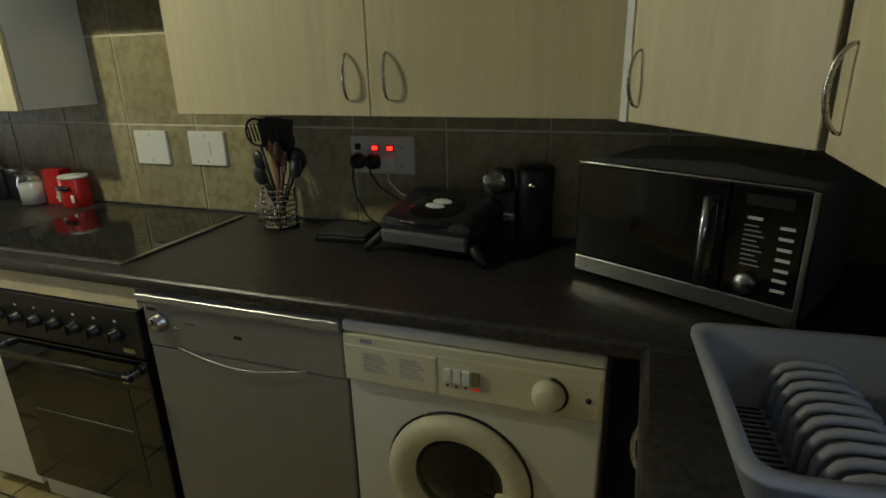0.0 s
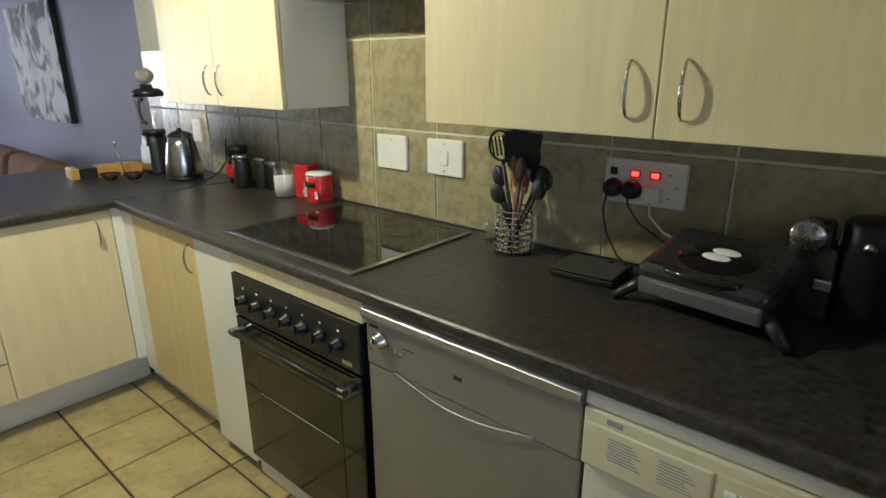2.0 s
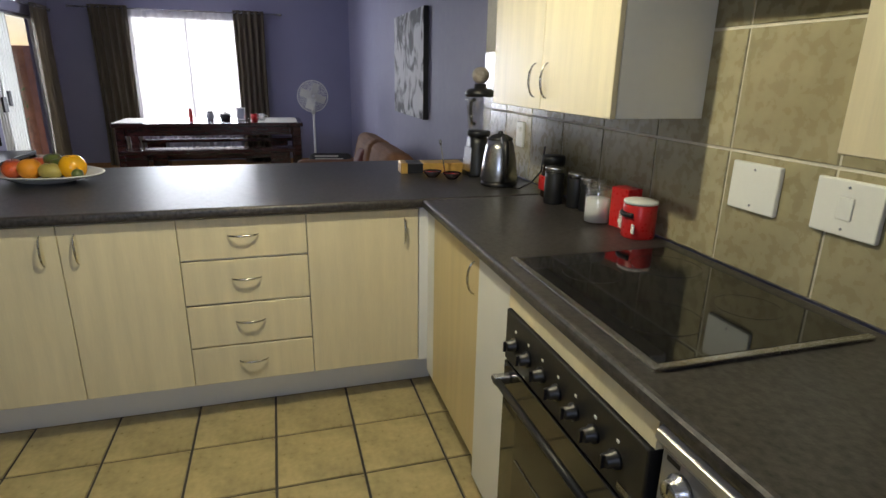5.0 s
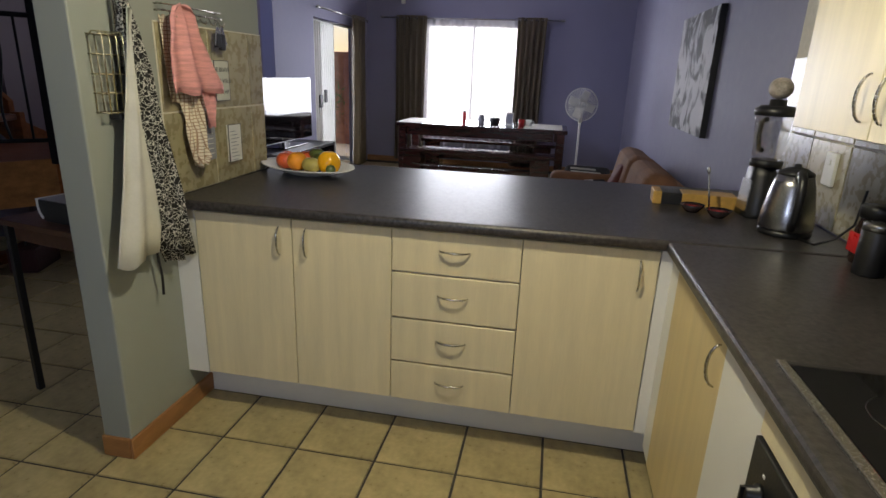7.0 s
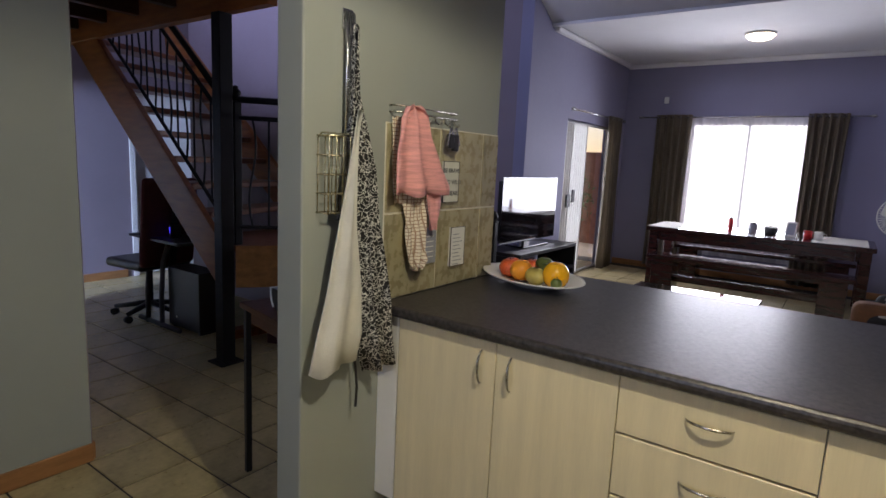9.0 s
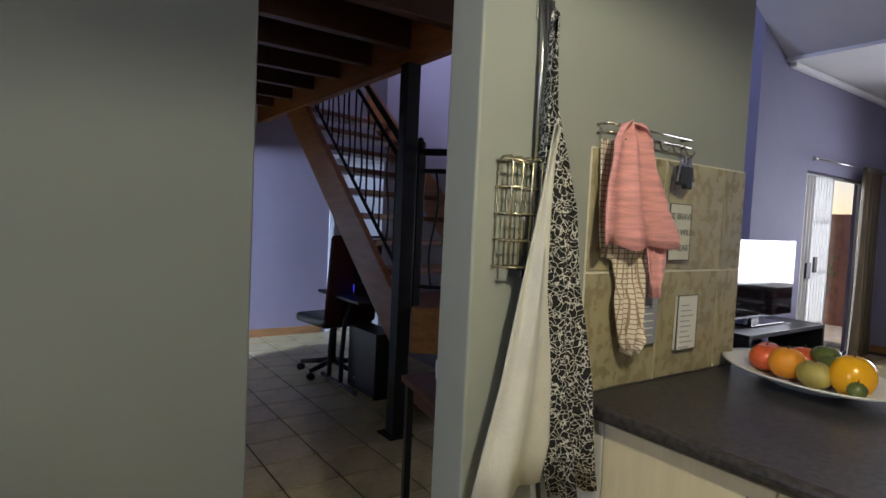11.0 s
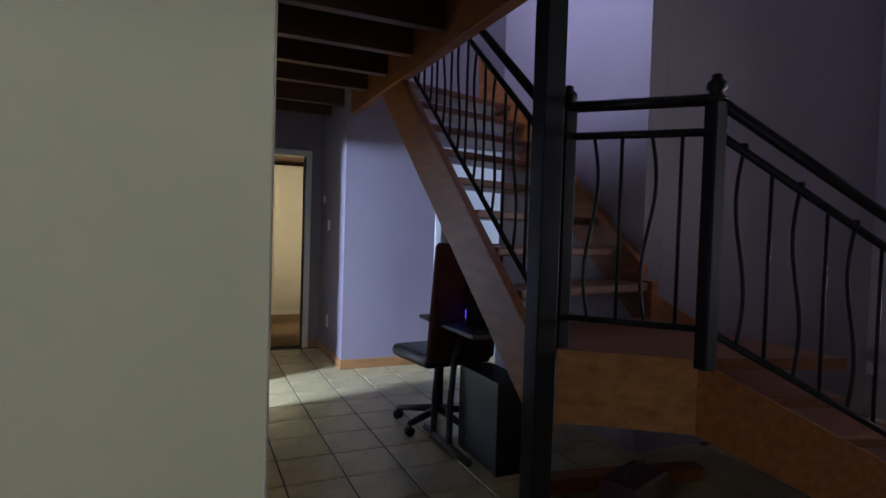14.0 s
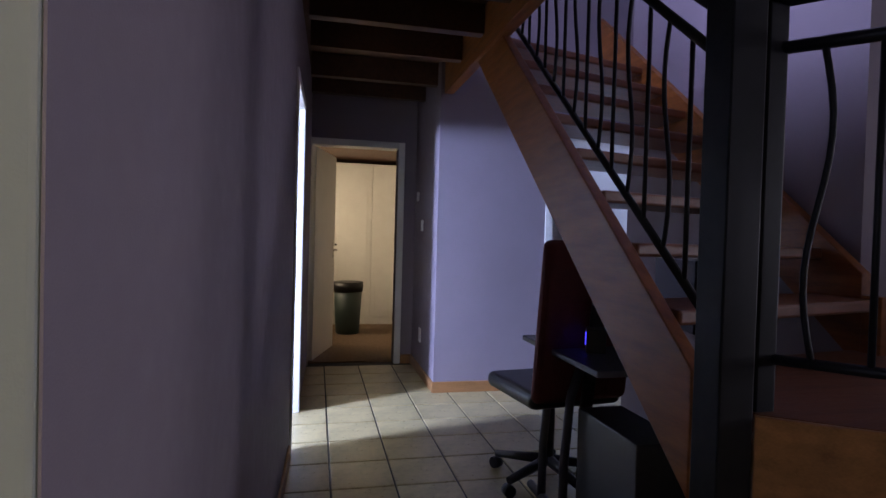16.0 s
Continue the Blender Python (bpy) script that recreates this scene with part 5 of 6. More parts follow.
tagged(part("table_runner", box(-9.99, -9.15, 0.75, 1.25, 0.7555, 0.759), LINEN), "pale woven table mat on the dining table", "table mat")
BN = thing("dining_bench", pose(-8.92, 0.185, 0), "long dark mahogany bench beside the table", "bench", "benches at the table")
part("seat", box(-0.17, 0.17, -1.0, 1.0, 0.42, 0.465, 0.006), MAHOG, BN)
for sy in (-1, 1):
    part("leg", box(-0.15, 0.15, sy * 0.82 - 0.12, sy * 0.82 + 0.12, 0, 0.4195, 0.01), MAHOG, BN)
part("stretcher", box(-0.02, 0.02, -0.70, 0.70, 0.16, 0.24, 0.004), MAHOG, BN)
copy_thing(BN, pose(-10.18, 0.185, 0))
for y, h, w, mt, lab in ((-0.10, 0.14, 0.05, RED, "red candle jar on the table"), (0.14, 0.10, 0.09, GREYP, "grey trinket box on the table")):
    t = thing("table_ornament", pose(-9.62, y, 0.755), lab, "ornament")
    part("body", lathe([(w * 0.5, 0), (w * 0.52, 0.01), (w * 0.5, h * 0.8), (w * 0.4, h)], 20), mt, t)
    part("lid", lathe([(w * 0.42, h + 0.0005), (w * 0.3, h + 0.015), (0, h + 0.017)], 20), BLACK, t)
t = thing("candle_holder", pose(-9.60, 0.33, 0.755), "dark metal candle holder", "candle holder")
part("cup", lathe([(0.06, 0), (0.065, 0.01), (0.07, 0.08), (0.06, 0.085), (0.05, 0.02), (0, 0.015)], 20), BLACK, t)
part("candle", lathe([(0.03, 0.016), (0.03, 0.10), (0, 0.105)], 16), CREAM, t)
t = thing("photo_frame", pose(-9.55, 0.53, 0.755, -12, 0, 75), "small white photo frame leaning back", "photo frame")
part("frame", box(-0.055, 0.055, -0.01, 0.01, 0, 0.17, 0.003), WPLAS, t)
part("picture", box(-0.04, 0.04, -0.0125, -0.0105, 0.02, 0.15), GREYP, t)
for y, mt in ((0.70, RED), (0.80, WPLAS)):
    t = thing("mug", pose(-9.5, y, 0.755), "small mug on the dining table", "mug")
    part("cup", lathe([(0.04, 0), (0.042, 0.09), (0.038, 0.09), (0.036, 0.01), (0, 0.008)], 20), mt, t)
    part("handle", tube([(0, 0.04, 0.07), (0, 0.07, 0.065), (0, 0.07, 0.03), (0, 0.04, 0.02)], 0.005, 6), mt, t)

# coffee table by the sofa
CTB = thing("coffee_table", pose(-7.05, 0.05, 0), "low dark coffee table with a pale glossy top", "coffee table")
part("top", box(-0.30, 0.30, -0.5, 0.5, 0.36, 0.40, 0.006), MAHOG, CTB)
part("glass_top", box(-0.25, 0.25, -0.42, 0.42, 0.4005, 0.408, 0.002), GLOSS, CTB)
for sx in (-1, 1):
    for sy in (-1, 1):
        part("leg", box(sx * 0.25 - 0.03, sx * 0.25 + 0.03, sy * 0.44 - 0.03, sy * 0.44 + 0.03, 0, 0.3595, 0.004), MAHOG, CTB)

# brown sofa along the wall
FAB = mat("brown_suede", (0.22, 0.105, 0.055), 0.9, var=0.25, scale=6, bump=0.3, bscale=120)
SO = thing("sofa", pose(-6.05, 1.60, 0), "brown suede two-seater sofa with loose cushions", "sofa")
part("base", box(-1.0, 1.0, -0.40, 0.40, 0.06, 0.28, 0.03, 3), FAB, SO)
part("backrest", box(-1.0, 1.0, 0.22, 0.46, 0.2805, 0.74, 0.06, 4), FAB, SO)
for s in (-1, 1):
    part("arm", box(s * 0.92 - 0.10, s * 0.92 + 0.10, -0.46, 0.21, 0.2805, 0.58, 0.06, 4), FAB, SO)
    part("seat_cushion", box(s * 0.40 - 0.395, s * 0.40 + 0.395, -0.42, 0.20, 0.2815, 0.45, 0.05, 4), FAB, SO)
    part("back_cushion", box(s * 0.40 - 0.38, s * 0.40 + 0.38, -0.11, 0.11, 0, 0.42, 0.08, 4, m=pose(0, 0.14, 0.44, -12)), FAB, SO)
    for sy in (-0.3, 0.3):
        part("foot", lathe([(0.03, 0), (0.035, 0.06)], 12, m=pose(s * 0.85, sy, 0)), BLACK, SO)
t = thing("scatter_cushion", pose(-6.80, 1.43, 0.415, -60, 0, 80), "black and white lettered scatter cushion", "cushion")
part("cover", box(-0.21, 0.21, -0.06, 0.06, 0.0, 0.36, 0.055, 4), mat("charcoal_cushion", (0.03, 0.03, 0.032), 0.9, var=0.2, scale=20), t)
for k in range(5):
    part("print_bar", box(-0.15 + 0.01 * (k % 2), 0.13 - 0.05 * (k % 3), -0.0625, -0.0595, 0.07 + 0.048 * k, 0.095 + 0.048 * k), LINEN, t)
t = thing("scatter_cushion", pose(-6.45, 1.62, 0.46, -25, 0, -5), "dark red scatter cushion on the sofa", "cushion")
part("cover", box(-0.20, 0.20, -0.06, 0.06, 0.0, 0.33, 0.055, 4), mat("maroon_cloth", (0.12, 0.03, 0.025), 0.9, var=0.2, scale=20), t)

# pedestal fan
FN = thing("pedestal_fan", pose(-8.62, 1.43, 0, 0, 0, 100), "white pedestal fan with a round wire guard", "fan")
part("foot", lathe([(0.19, 0), (0.19, 0.015), (0.05, 0.035), (0.03, 0.05)], 28), WPLAS, FN)
part("pole", tube([(0, 0, 0.045), (0, 0, 0.95)], 0.014, 10), WPLAS, FN)
part("neck", tube([(0, 0.0, 0.90), (0, 0.0, 1.06)], 0.022, 10), WPLAS, FN)
part("motor", lathe([(0.05, -0.13), (0.06, -0.10), (0.06, -0.04), (0.04, -0.02)], 20, m=pose(0, 0, 1.11, 90)), WPLAS, FN)
gd = part("guard", tube([(0.185 * math.cos(a), 0.0, 1.11 + 0.185 * math.sin(a)) for a in [k * math.pi / 20 for k in range(40)]], 0.005, 6, closed=True), WPLAS, FN)
for k in range(48):
    a = k * math.pi / 24
    for bulge in (-0.055, 0.055):
        part("wire", tube([(0.03 * math.cos(a), bulge, 1.11 + 0.03 * math.sin(a)), (0.12 * math.cos(a), bulge * 0.9, 1.11 + 0.12 * math.sin(a)), (0.185 * math.cos(a), 0, 1.11 + 0.185 * math.sin(a))], 0.0026, 4), WPLAS, gd)
part("badge", lathe([(0.034, -0.004), (0.034, 0.004), (0, 0.006)], 20, m=pose(0, -0.056, 1.11, 90)), WPLAS, gd)
for k in range(4):
    part("blade", box(0.03, 0.16, -0.002, 0.002, -0.05, 0.05, 0.0015, m=pose(0, 0, 1.11) @ pose(0, 0, 0, 0, 90 * k + 20, 0) @ pose(0, 0, 0, 25)), WPLAS, FN)

# canvas on the wall
CV = thing("canvas_print", pose(-6.34, 2.139, 1.465), "tall black and white abstract canvas", "picture")
part("stretcher_frame", box(-0.555, 0.555, -0.040, 0, -0.42, 0.42, 0.002), BLACK, CV)
ART = mat("monochrome_painting", (0.45, 0.45, 0.47), 0.7, var=0.2, scale=4)
an, al = ART.node_tree.nodes, ART.node_tree.links
a1, ac, ar = an.new("ShaderNodeTexNoise"), an.new("ShaderNodeTexCoord"), an.new("ShaderNodeValToRGB")
a1.inputs["Scale"].default_value, a1.inputs["Detail"].default_value, a1.inputs["Distortion"].default_value = 3.2, 8, 1.8
ar.color_ramp.elements[0].position, ar.color_ramp.elements[1].position = 0.43, 0.54
ar.color_ramp.elements[0].color, ar.color_ramp.elements[1].color = (0.02, 0.02, 0.025, 1), (0.55, 0.55, 0.57, 1)
al.new(ac.outputs["Object"], a1.inputs[0]), al.new(a1.outputs[0], ar.inputs[0]), al.new(ar.outputs[0], an["Principled BSDF"].inputs["Base Color"])
part("print", box(-0.552, 0.552, -0.043, -0.0405, -0.417, 0.417), ART, CV)

# television on a black stand
TV = thing("television", pose(-7.31, LS + 0.20, 0.60), "wide flat black television on a low stand", "television")
part("screen", box(-0.60, 0.60, 0.0, 0.012, 0.05, 0.70, 0.004), GLOSS, TV)
part("back", box(-0.58, 0.58, -0.05, -0.0005, 0.08, 0.66, 0.01), BLACK, TV)
part("neck", box(-0.06, 0.06, -0.04, -0.01, 0.0, 0.09), BLACK, TV)
part("foot", box(-0.28, 0.28, -0.11, 0.10, 0.0, 0.012, 0.004), GLOSS, TV)
TS = thing("tv_stand", pose(-7.31, LS + 0.25, 0), "low black television stand with open shelves", "tv stand")
for z in (0.05, 0.32, 0.56):
    part("shelf", box(-0.65, 0.65, -0.22, 0.22, z, z + 0.035, 0.003), BLACK, TS)
for s in (-1, 1):
    part("side", box(s * 0.63 - 0.02, s * 0.63 + 0.02, -0.22, 0.22, 0.0, 0.5595, 0.003), BLACK, TS)
t = thing("media_player", pose(-7.2, LS + 0.26, 0.355), "flat silver media player on the stand", "media player")
part("case", box(-0.2, 0.2, -0.14, 0.14, 0, 0.05, 0.004), SILVER, t)
part("display", box(-0.06, 0.06, 0.1405, 0.142, 0.015, 0.035), BLACK, t)
t = thing("sensor", pose(-10.568, -1.25, 2.42), "small white alarm sensor on the wall", "sensor")
part("case", box(0, 0.04, -0.03, 0.03, -0.045, 0.045, 0.008), WPLAS, t)

# ceiling light and cornice
CL = thing("ceiling_light", pose(-9.22, 0.02, 2.945), "round frosted ceiling light, switched on", "ceiling light")
part("ring", lathe([(0.15, -0.02), (0.155, 0)], 32), WPLAS, CL)
part("diffuser", lathe([(0.145, -0.0205), (0.12, -0.05), (0.06, -0.07), (0, -0.075)], 32), glow("frosted_lamp_glass", (1.0, 0.86, 0.6), 14), CL)
for nm, args in (("cornice_west", (-10.571, -10.50, LS, 2.14, 2.87, 2.932)), ("cornice_south", (-10.49, -7.98, LS, LS + 0.07, 2.88, 2.934)), ("cornice_north", (-10.49, -7.98, 2.07, 2.14, 2.88, 2.934))):
    setting(nm, box(*args, 0.02, 3), WHITE, "white plaster cornice under the ceiling", "cornice")
setting("trim_ceiling", box(-8.0, -7.93, LS, 2.14, 2.925, 2.955), WHITE, "white cover strip along the ceiling fold", "trim")

# ---- hall ----
YZ = pose(0, 0, 0, 0, 0, 90)      # plates cut in the plane of y and z
for k, y in enumerate((-1.30, -1.80, -2.30, -2.80, -3.30, -3.80, -4.30, -4.80, -5.45, -5.95)):
    b = part("ceiling_beam", box(-4.208, WX - 0.12, y - 0.035, y + 0.035, 2.35, 2.519, 0.004), DARKWOOD)
    tagged(b, "dark stained timber joist under the loft", "beam", "loft joists", "structure")
setting("ceiling_hall", box(-4.30, -3.02, -6.30, -1.05, 2.52, 2.60), DARKWOOD, "dark stained timber loft boards", "ceiling")
setting("beam_edge", box(-4.280, -4.210, -5.294, -1.8, 2.26, 2.519, 0.005), PINE, "heavy varnished edge beam of the loft", "beam")

def door_frame(name, m, width, height, label):
    """Frame in the plane y = 0 of m, opening from x = 0 to width."""
    f = part(name, box(-0.06, 0.0, -0.012, 0.14, 0, height + 0.06, 0.004), CREAM)
    tagged(f, label, "door frame", kind="structure").matrix_world = m
    part("jamb", box(width, width + 0.06, -0.012, 0.14, 0, height + 0.06, 0.004), CREAM, f)
    part("head", box(0.0005, width - 0.0005, -0.012, 0.14, height, height + 0.06, 0.004), CREAM, f)
    return f


door_frame("door_2", pose(-3.245, -6.30, 0, 0, 0, 180), 0.77, 1.98, "cream painted door frame of the bedroom")
door_frame("door_3", pose(WX - 0.069, -4.26, 0, 0, 0, -91.5), 0.68, 1.99, "cream painted door frame of the side room")
door_frame("door_4", pose(-5.11, -5.296, 0, 0, 0, 180), 0.76, 1.99, "cream painted door frame under the stairs")


def leaf(m, label):
    t = thing("panel_door", m, label, "door")
    part("leaf", box(0, 0.735, -0.02, 0.02, 0.008, 1.985, 0.003), CREAM, t)
    for s in (-1, 1):
        h = part("door_handle", tube([(0.68, s * 0.02, 1.02), (0.68, s * 0.06, 1.02), (0.58, s * 0.062, 1.02)], 0.008, 8), STEEL, t)
        part("plate", box(0.66, 0.70, min(s * 0.02, s * 0.024), max(s * 0.02, s * 0.024), 0.94, 1.10), STEEL, h)
    return t


leaf(pose(-3.262, -6.46, 0, 0, 0, -106), "cream flush bedroom door standing open")
leaf(pose(-5.12, -5.36, 0, 0, 0, 180), "cream flush door under the stairs, closed")
leaf(pose(-3.04, -4.95, 0, 0, 0, -30), "cream flush side room door standing open")

# bedroom seen through the open door
CARP = mat("brown_carpet", (0.20, 0.13, 0.08), 0.95, var=0.25, scale=30, bump=0.6, bscale=300)
setting("floor_bedroom", box(-5.44, -2.61, -9.04, -6.40, -0.005, 0.006), CARP, "brown bedroom carpet", "floor")
WD = thing("wardrobe", pose(-4.05, -8.60, 0), "cream built-in wardrobe with panel doors", "wardrobe")
part("carcass", box(-0.95, 1.05, -0.40, 0.0, 0.006, 2.12), CREAM, WD)
part("plinth", box(-0.95, 1.05, 0.0005, 0.010, 0.0065, 0.10), CREAM, WD)
for k in range(4):
    x = -0.95 + 0.5 * k
    d_ = part("door", box(x + 0.003, x + 0.497, 0.0005, 0.022, 0.11, 2.11, 0.003), CREAM, WD)
    part("panel", box(x + 0.06, x + 0.44, 0.0225, 0.026, 0.18, 2.04, 0.002), CREAM, d_)
    kx = x + (0.46 if k % 2 == 0 else 0.04)
    part("knob", lathe([(0.006, 0), (0.006, 0.02), (0.014, 0.026), (0.012, 0.034), (0, 0.036)], 12, m=pose(kx, 0.022, 1.05, -90)), BLACK, d_)
BIN = thing("rubbish_bin", pose(-3.68, -7.95, 0.006), "dark green plastic bin with a black liner", "bin")
part("body", lathe([(0.13, 0), (0.14, 0.01), (0.17, 0.60), (0.16, 0.60), (0.13, 0.03), (0, 0.02)], 24), mat("dark_green_plastic", (0.03, 0.05, 0.045), 0.5), BIN)
part("liner", lathe([(0.174, 0.50), (0.180, 0.56), (0.176, 0.615), (0.158, 0.61)], 24), BLACK, BIN)

for y, z0, z1, lab, cat in ((-5.90, 1.23, 1.325, "white light switch on the hall wall", "switch"), (-5.88, 0.28, 0.40, "white wall socket above the skirting", "socket"), (-6.13, 1.50, 1.58, "round white bell push on the wall", "bell push")):
    t = thing("wall_plate", pose(-4.184, y, (z0 + z1) / 2), lab, cat)
    part("plate", box(0, 0.010, -0.038, 0.038, -(z1 - z0) / 2, (z1 - z0) / 2, 0.003), WPLAS, t)
    part("rocker", box(0.0105, 0.014, -0.012, 0.012, -0.02, 0.02, 0.002), WPLAS, t)
t = thing("wall_plate", pose(-7.5, -2.72, 1.34), "white light switch by the stairs", "switch")
part("plate", box(0, 0.010, -0.04, 0.04, -0.06, 0.06, 0.003), WPLAS, t)
part("rocker", box(0.0105, 0.014, -0.014, 0.014, -0.02, 0.02, 0.002), WPLAS, t)

# ---- staircase ----
ST = thing("staircase", pose(0, 0, 0), "open varnished wooden staircase with a winder landing", "staircase")
part("stringer", prism([(-2.40, 0.525), (-4.49, 2.262), (-4.02, 2.262), (-2.40, 0.860)], 4.235, 4.280, 0.004, m=YZ), PINE, ST)
part("wall_stringer", prism([(-2.84, 0.74), (-4.90, 2.42), (-4.95, 2.815), (-2.84, 1.09)], 5.27, 5.315, 0.004, m=YZ), PINE, ST)
part("wall_post", box(-5.315, -5.27, -2.839, -2.76, 0.55, 1.01, 0.004), PINE, ST)
TREAD = mat("dark_varnished_tread", (0.17, 0.06, 0.025), 0.42, var=0.3, scale=4, stretch=(1, 8, 8), spec=0.35)
for k in range(1, 9):
    y, z = -2.43 - 0.222 * k, 0.815 + 0.183 * k
    part("tread", box(-5.2695, -4.2805, y - 0.135, y + 0.135, z - 0.045, z, 0.010, m=Matrix(((1, 0, 0, 0), (0.27, 1, 0, 0.27 * 4.2805), (0, 0, 1, 0), (0, 0, 0, 1)))), TREAD, ST)
A, B = Vector((-4.268, -2.222)), Vector((-4.690, -1.925))
bm = bmesh.new()
deck = [(-4.282, -2.228), (-4.690, -1.935), (-5.30, -1.76), (-5.30, -2.875), (-4.282, -2.70)]
lo = [bm.verts.new((x, y, 0.755)) for x, y in deck]
hi = [bm.verts.new((x, y, 0.800)) for x, y in deck]
bm.faces.new(lo), bm.faces.new(hi)
for k in range(5):
    bm.faces.new((lo[k], lo[(k + 1) % 5], hi[(k + 1) % 5], hi[k]))
bmesh.ops.recalc_face_normals(bm, faces=bm.faces)
part("landing", bm, TREAD, ST)
length = (B - A).length
part("fascia", box(0, length, -0.045, 0, 0.512, 0.798, 0.004, m=pose(A.x, A.y, 0, 0, 0, math.degrees(math.atan2(B.y - A.y, B.x - A.x))) @ Matrix.Scale(-1, 4, (0, 1, 0))), mat("pale_varnished_saligna", (0.36, 0.16, 0.05), 0.35, var=0.35, scale=3, stretch=(1, 8, 8), coat=0.2), ST)
DIR1 = 163.0
F1 = pose(B.x, B.y, 0, 0, 0, DIR1)
SL = 0.50
part("stringer", prism([(0.0, 0.512), (0.0, 0.798), (1.56, 0.798 - 1.56 * SL), (1.56, 0.0), (1.02, 0.0)], -0.0, 0.045, 0.004, m=F1), PINE, ST)
part("wall_stringer", prism([(-5.32, 0.64), (-5.32, 0.96), (-7.0, 0.13), (-7.0, 0.0), (-6.6, 0.0)], -2.886, -2.84, 0.004), PINE, ST)
for k in range(1, 5):
    z = 0.80 - 0.16 * k
    part("tread", box(0.33 * k - 0.02, 0.33 * k + 0.33, 0.047, 1.0, z - 0.045, z, 0.010, m=F1), TREAD, ST)
STL = thing("steel_post", pose(-4.214, -2.262, 0), "square black steel column by the stairs", "post")
part("column", box(-0.045, 0.045, -0.045, 0.045, 0.012, 2.259, 0.004), BLACKSTEEL, STL)
part("base_plate", box(-0.085, 0.085, -0.085, 0.085, 0, 0.0115, 0.002), BLACKSTEEL, STL)

BAL = thing("balustrade", pose(0, 0, 0), "black steel balustrade with wavy balusters", "balustrade")


def newel(x, y, z0, z1):
    t = part("newel", box(x - 0.028, x + 0.028, y - 0.028, y + 0.028, z0, z1 - 0.10, 0.006), BLACKSTEEL, BAL)
    part("finial", lathe([(0.040, 0), (0.040, 0.012), (0.024, 0.020), (0.024, 0.034), (0.036, 0.046), (0.034, 0.066), (0.018, 0.080), (0.020, 0.092), (0, 0.102)], 18, m=pose(x, y, z1 - 0.10)), BLACKSTEEL, t)


newel(-4.312, -2.270, 0.775, 1.838)
newel(-4.660, -1.872, 0.775, 1.838)


def rails(a, b, offsets, r=0.017):
    for da, db, rr in offsets:
        part("rail", tube([(a[0], a[1], da), (b[0], b[1], db)], rr, 8), BLACKSTEEL, BAL)


def baluster(x, y, z0, z1, wavy, side):
    if wavy:
        pts = [(x + side[0] * 0.022 * math.sin(2 * math.pi * k / 14) , y + side[1] * 0.022 * math.sin(2 * math.pi * k / 14), z0 + (z1 - z0) * k / 14) for k in range(15)]
    else:
        pts = [(x, y, z0), (x, y, z1)]
    part("baluster", tube(pts, 0.0075, 7), BLACKSTEEL, BAL)


n1, n2 = (-4.312, -2.270), (-4.660, -1.872)
rails(n1, n2, ((1.750, 1.745, 0.022), (1.635, 1.630, 0.015), (0.920, 0.920, 0.013)))
for k in range(1, 5):
    u = k / 5
    baluster(n1[0] + (n2[0] - n1[0]) * u, n1[1] + (n2[1] - n1[1]) * u, 0.92, 1.632, k % 2 == 1, (0.66, -0.75))
d1 = (math.cos(radians(DIR1)), math.sin(radians(DIR1)))
L1 = 1.62
e1 = (n2[0] + d1[0] * L1, n2[1] + d1[1] * L1)
S1 = 0.56
rails(n2, e1, ((1.745, 1.745 - S1 * L1, 0.022), (1.630, 1.630 - S1 * L1, 0.016), (0.920, 0.920 - 0.52 * L1, 0.014)))
newel(e1[0], e1[1], 0.0, 1.02)
for k in range(1, 14):
    s = 0.115 * k
    baluster(n2[0] + d1[0] * s, n2[1] + d1[1] * s, 0.915 - 0.52 * s, 1.635 - S1 * s, k % 2 == 1, d1)
    if k % 2 == 1:
        part("collar", lathe([(0.012, -0.012), (0.016, 0), (0.012, 0.012)], 10, m=pose(n2[0] + d1[0] * s, n2[1] + d1[1] * s, 1.647 - S1 * s)), BLACKSTEEL, BAL)
u0, u1 = -2.31, -4.30
rails((-4.290, u0), (-4.290, u1), ((1.70, 1.70 + 0.84 * (u0 - u1), 0.022), (1.58, 1.58 + 0.84 * (u0 - u1), 0.015), (0.90, 0.90 + 0.84 * (u0 - u1), 0.013)))
for k in range(1, 19):
    y = u0 - 0.104 * k
    baluster(-4.290, y, 0.90 + 0.84 * (u0 - y), 1.58 + 0.84 * (u0 - y), k % 2 == 1, (0, 1))

# desk, chair and computer under the stairs
DK = thing("desk", pose(-4.65, -3.435, 0), "grey metal computer desk under the stairs", "desk")
GM = mat("grey_painted_metal", (0.06, 0.06, 0.068), 0.4, 0.2, var=0.08, scale=10)
part("desktop", box(-0.32, 0.36, -0.30, 0.45, 0.69, 0.715, 0.006), GM, DK)
for y0 in (-0.08, 0.14):
    part("leg", tube([(0.33, y0, 0.0), (0.325, y0 - 0.01, 0.25), (0.30, y0 - 0.02, 0.52), (0.24, y0 - 0.03, 0.69)], 0.020, 8), GM, DK)
part("foot_bar", tube([(0.33, -0.21, 0.02), (0.33, 0.40, 0.02)], 0.020, 8), GM, DK)
part("riser", box(0.14, 0.24, -0.16, -0.06, 0.7155, 0.80, 0.004), GM, DK)
t = thing("clock_radio", pose(-4.46, -3.32, 0.715, 0, 0, 65), "small black speaker with a blue display", "speaker")
part("case", box(-0.05, 0.05, -0.04, 0.04, 0, 0.10, 0.006), BLACK, t)
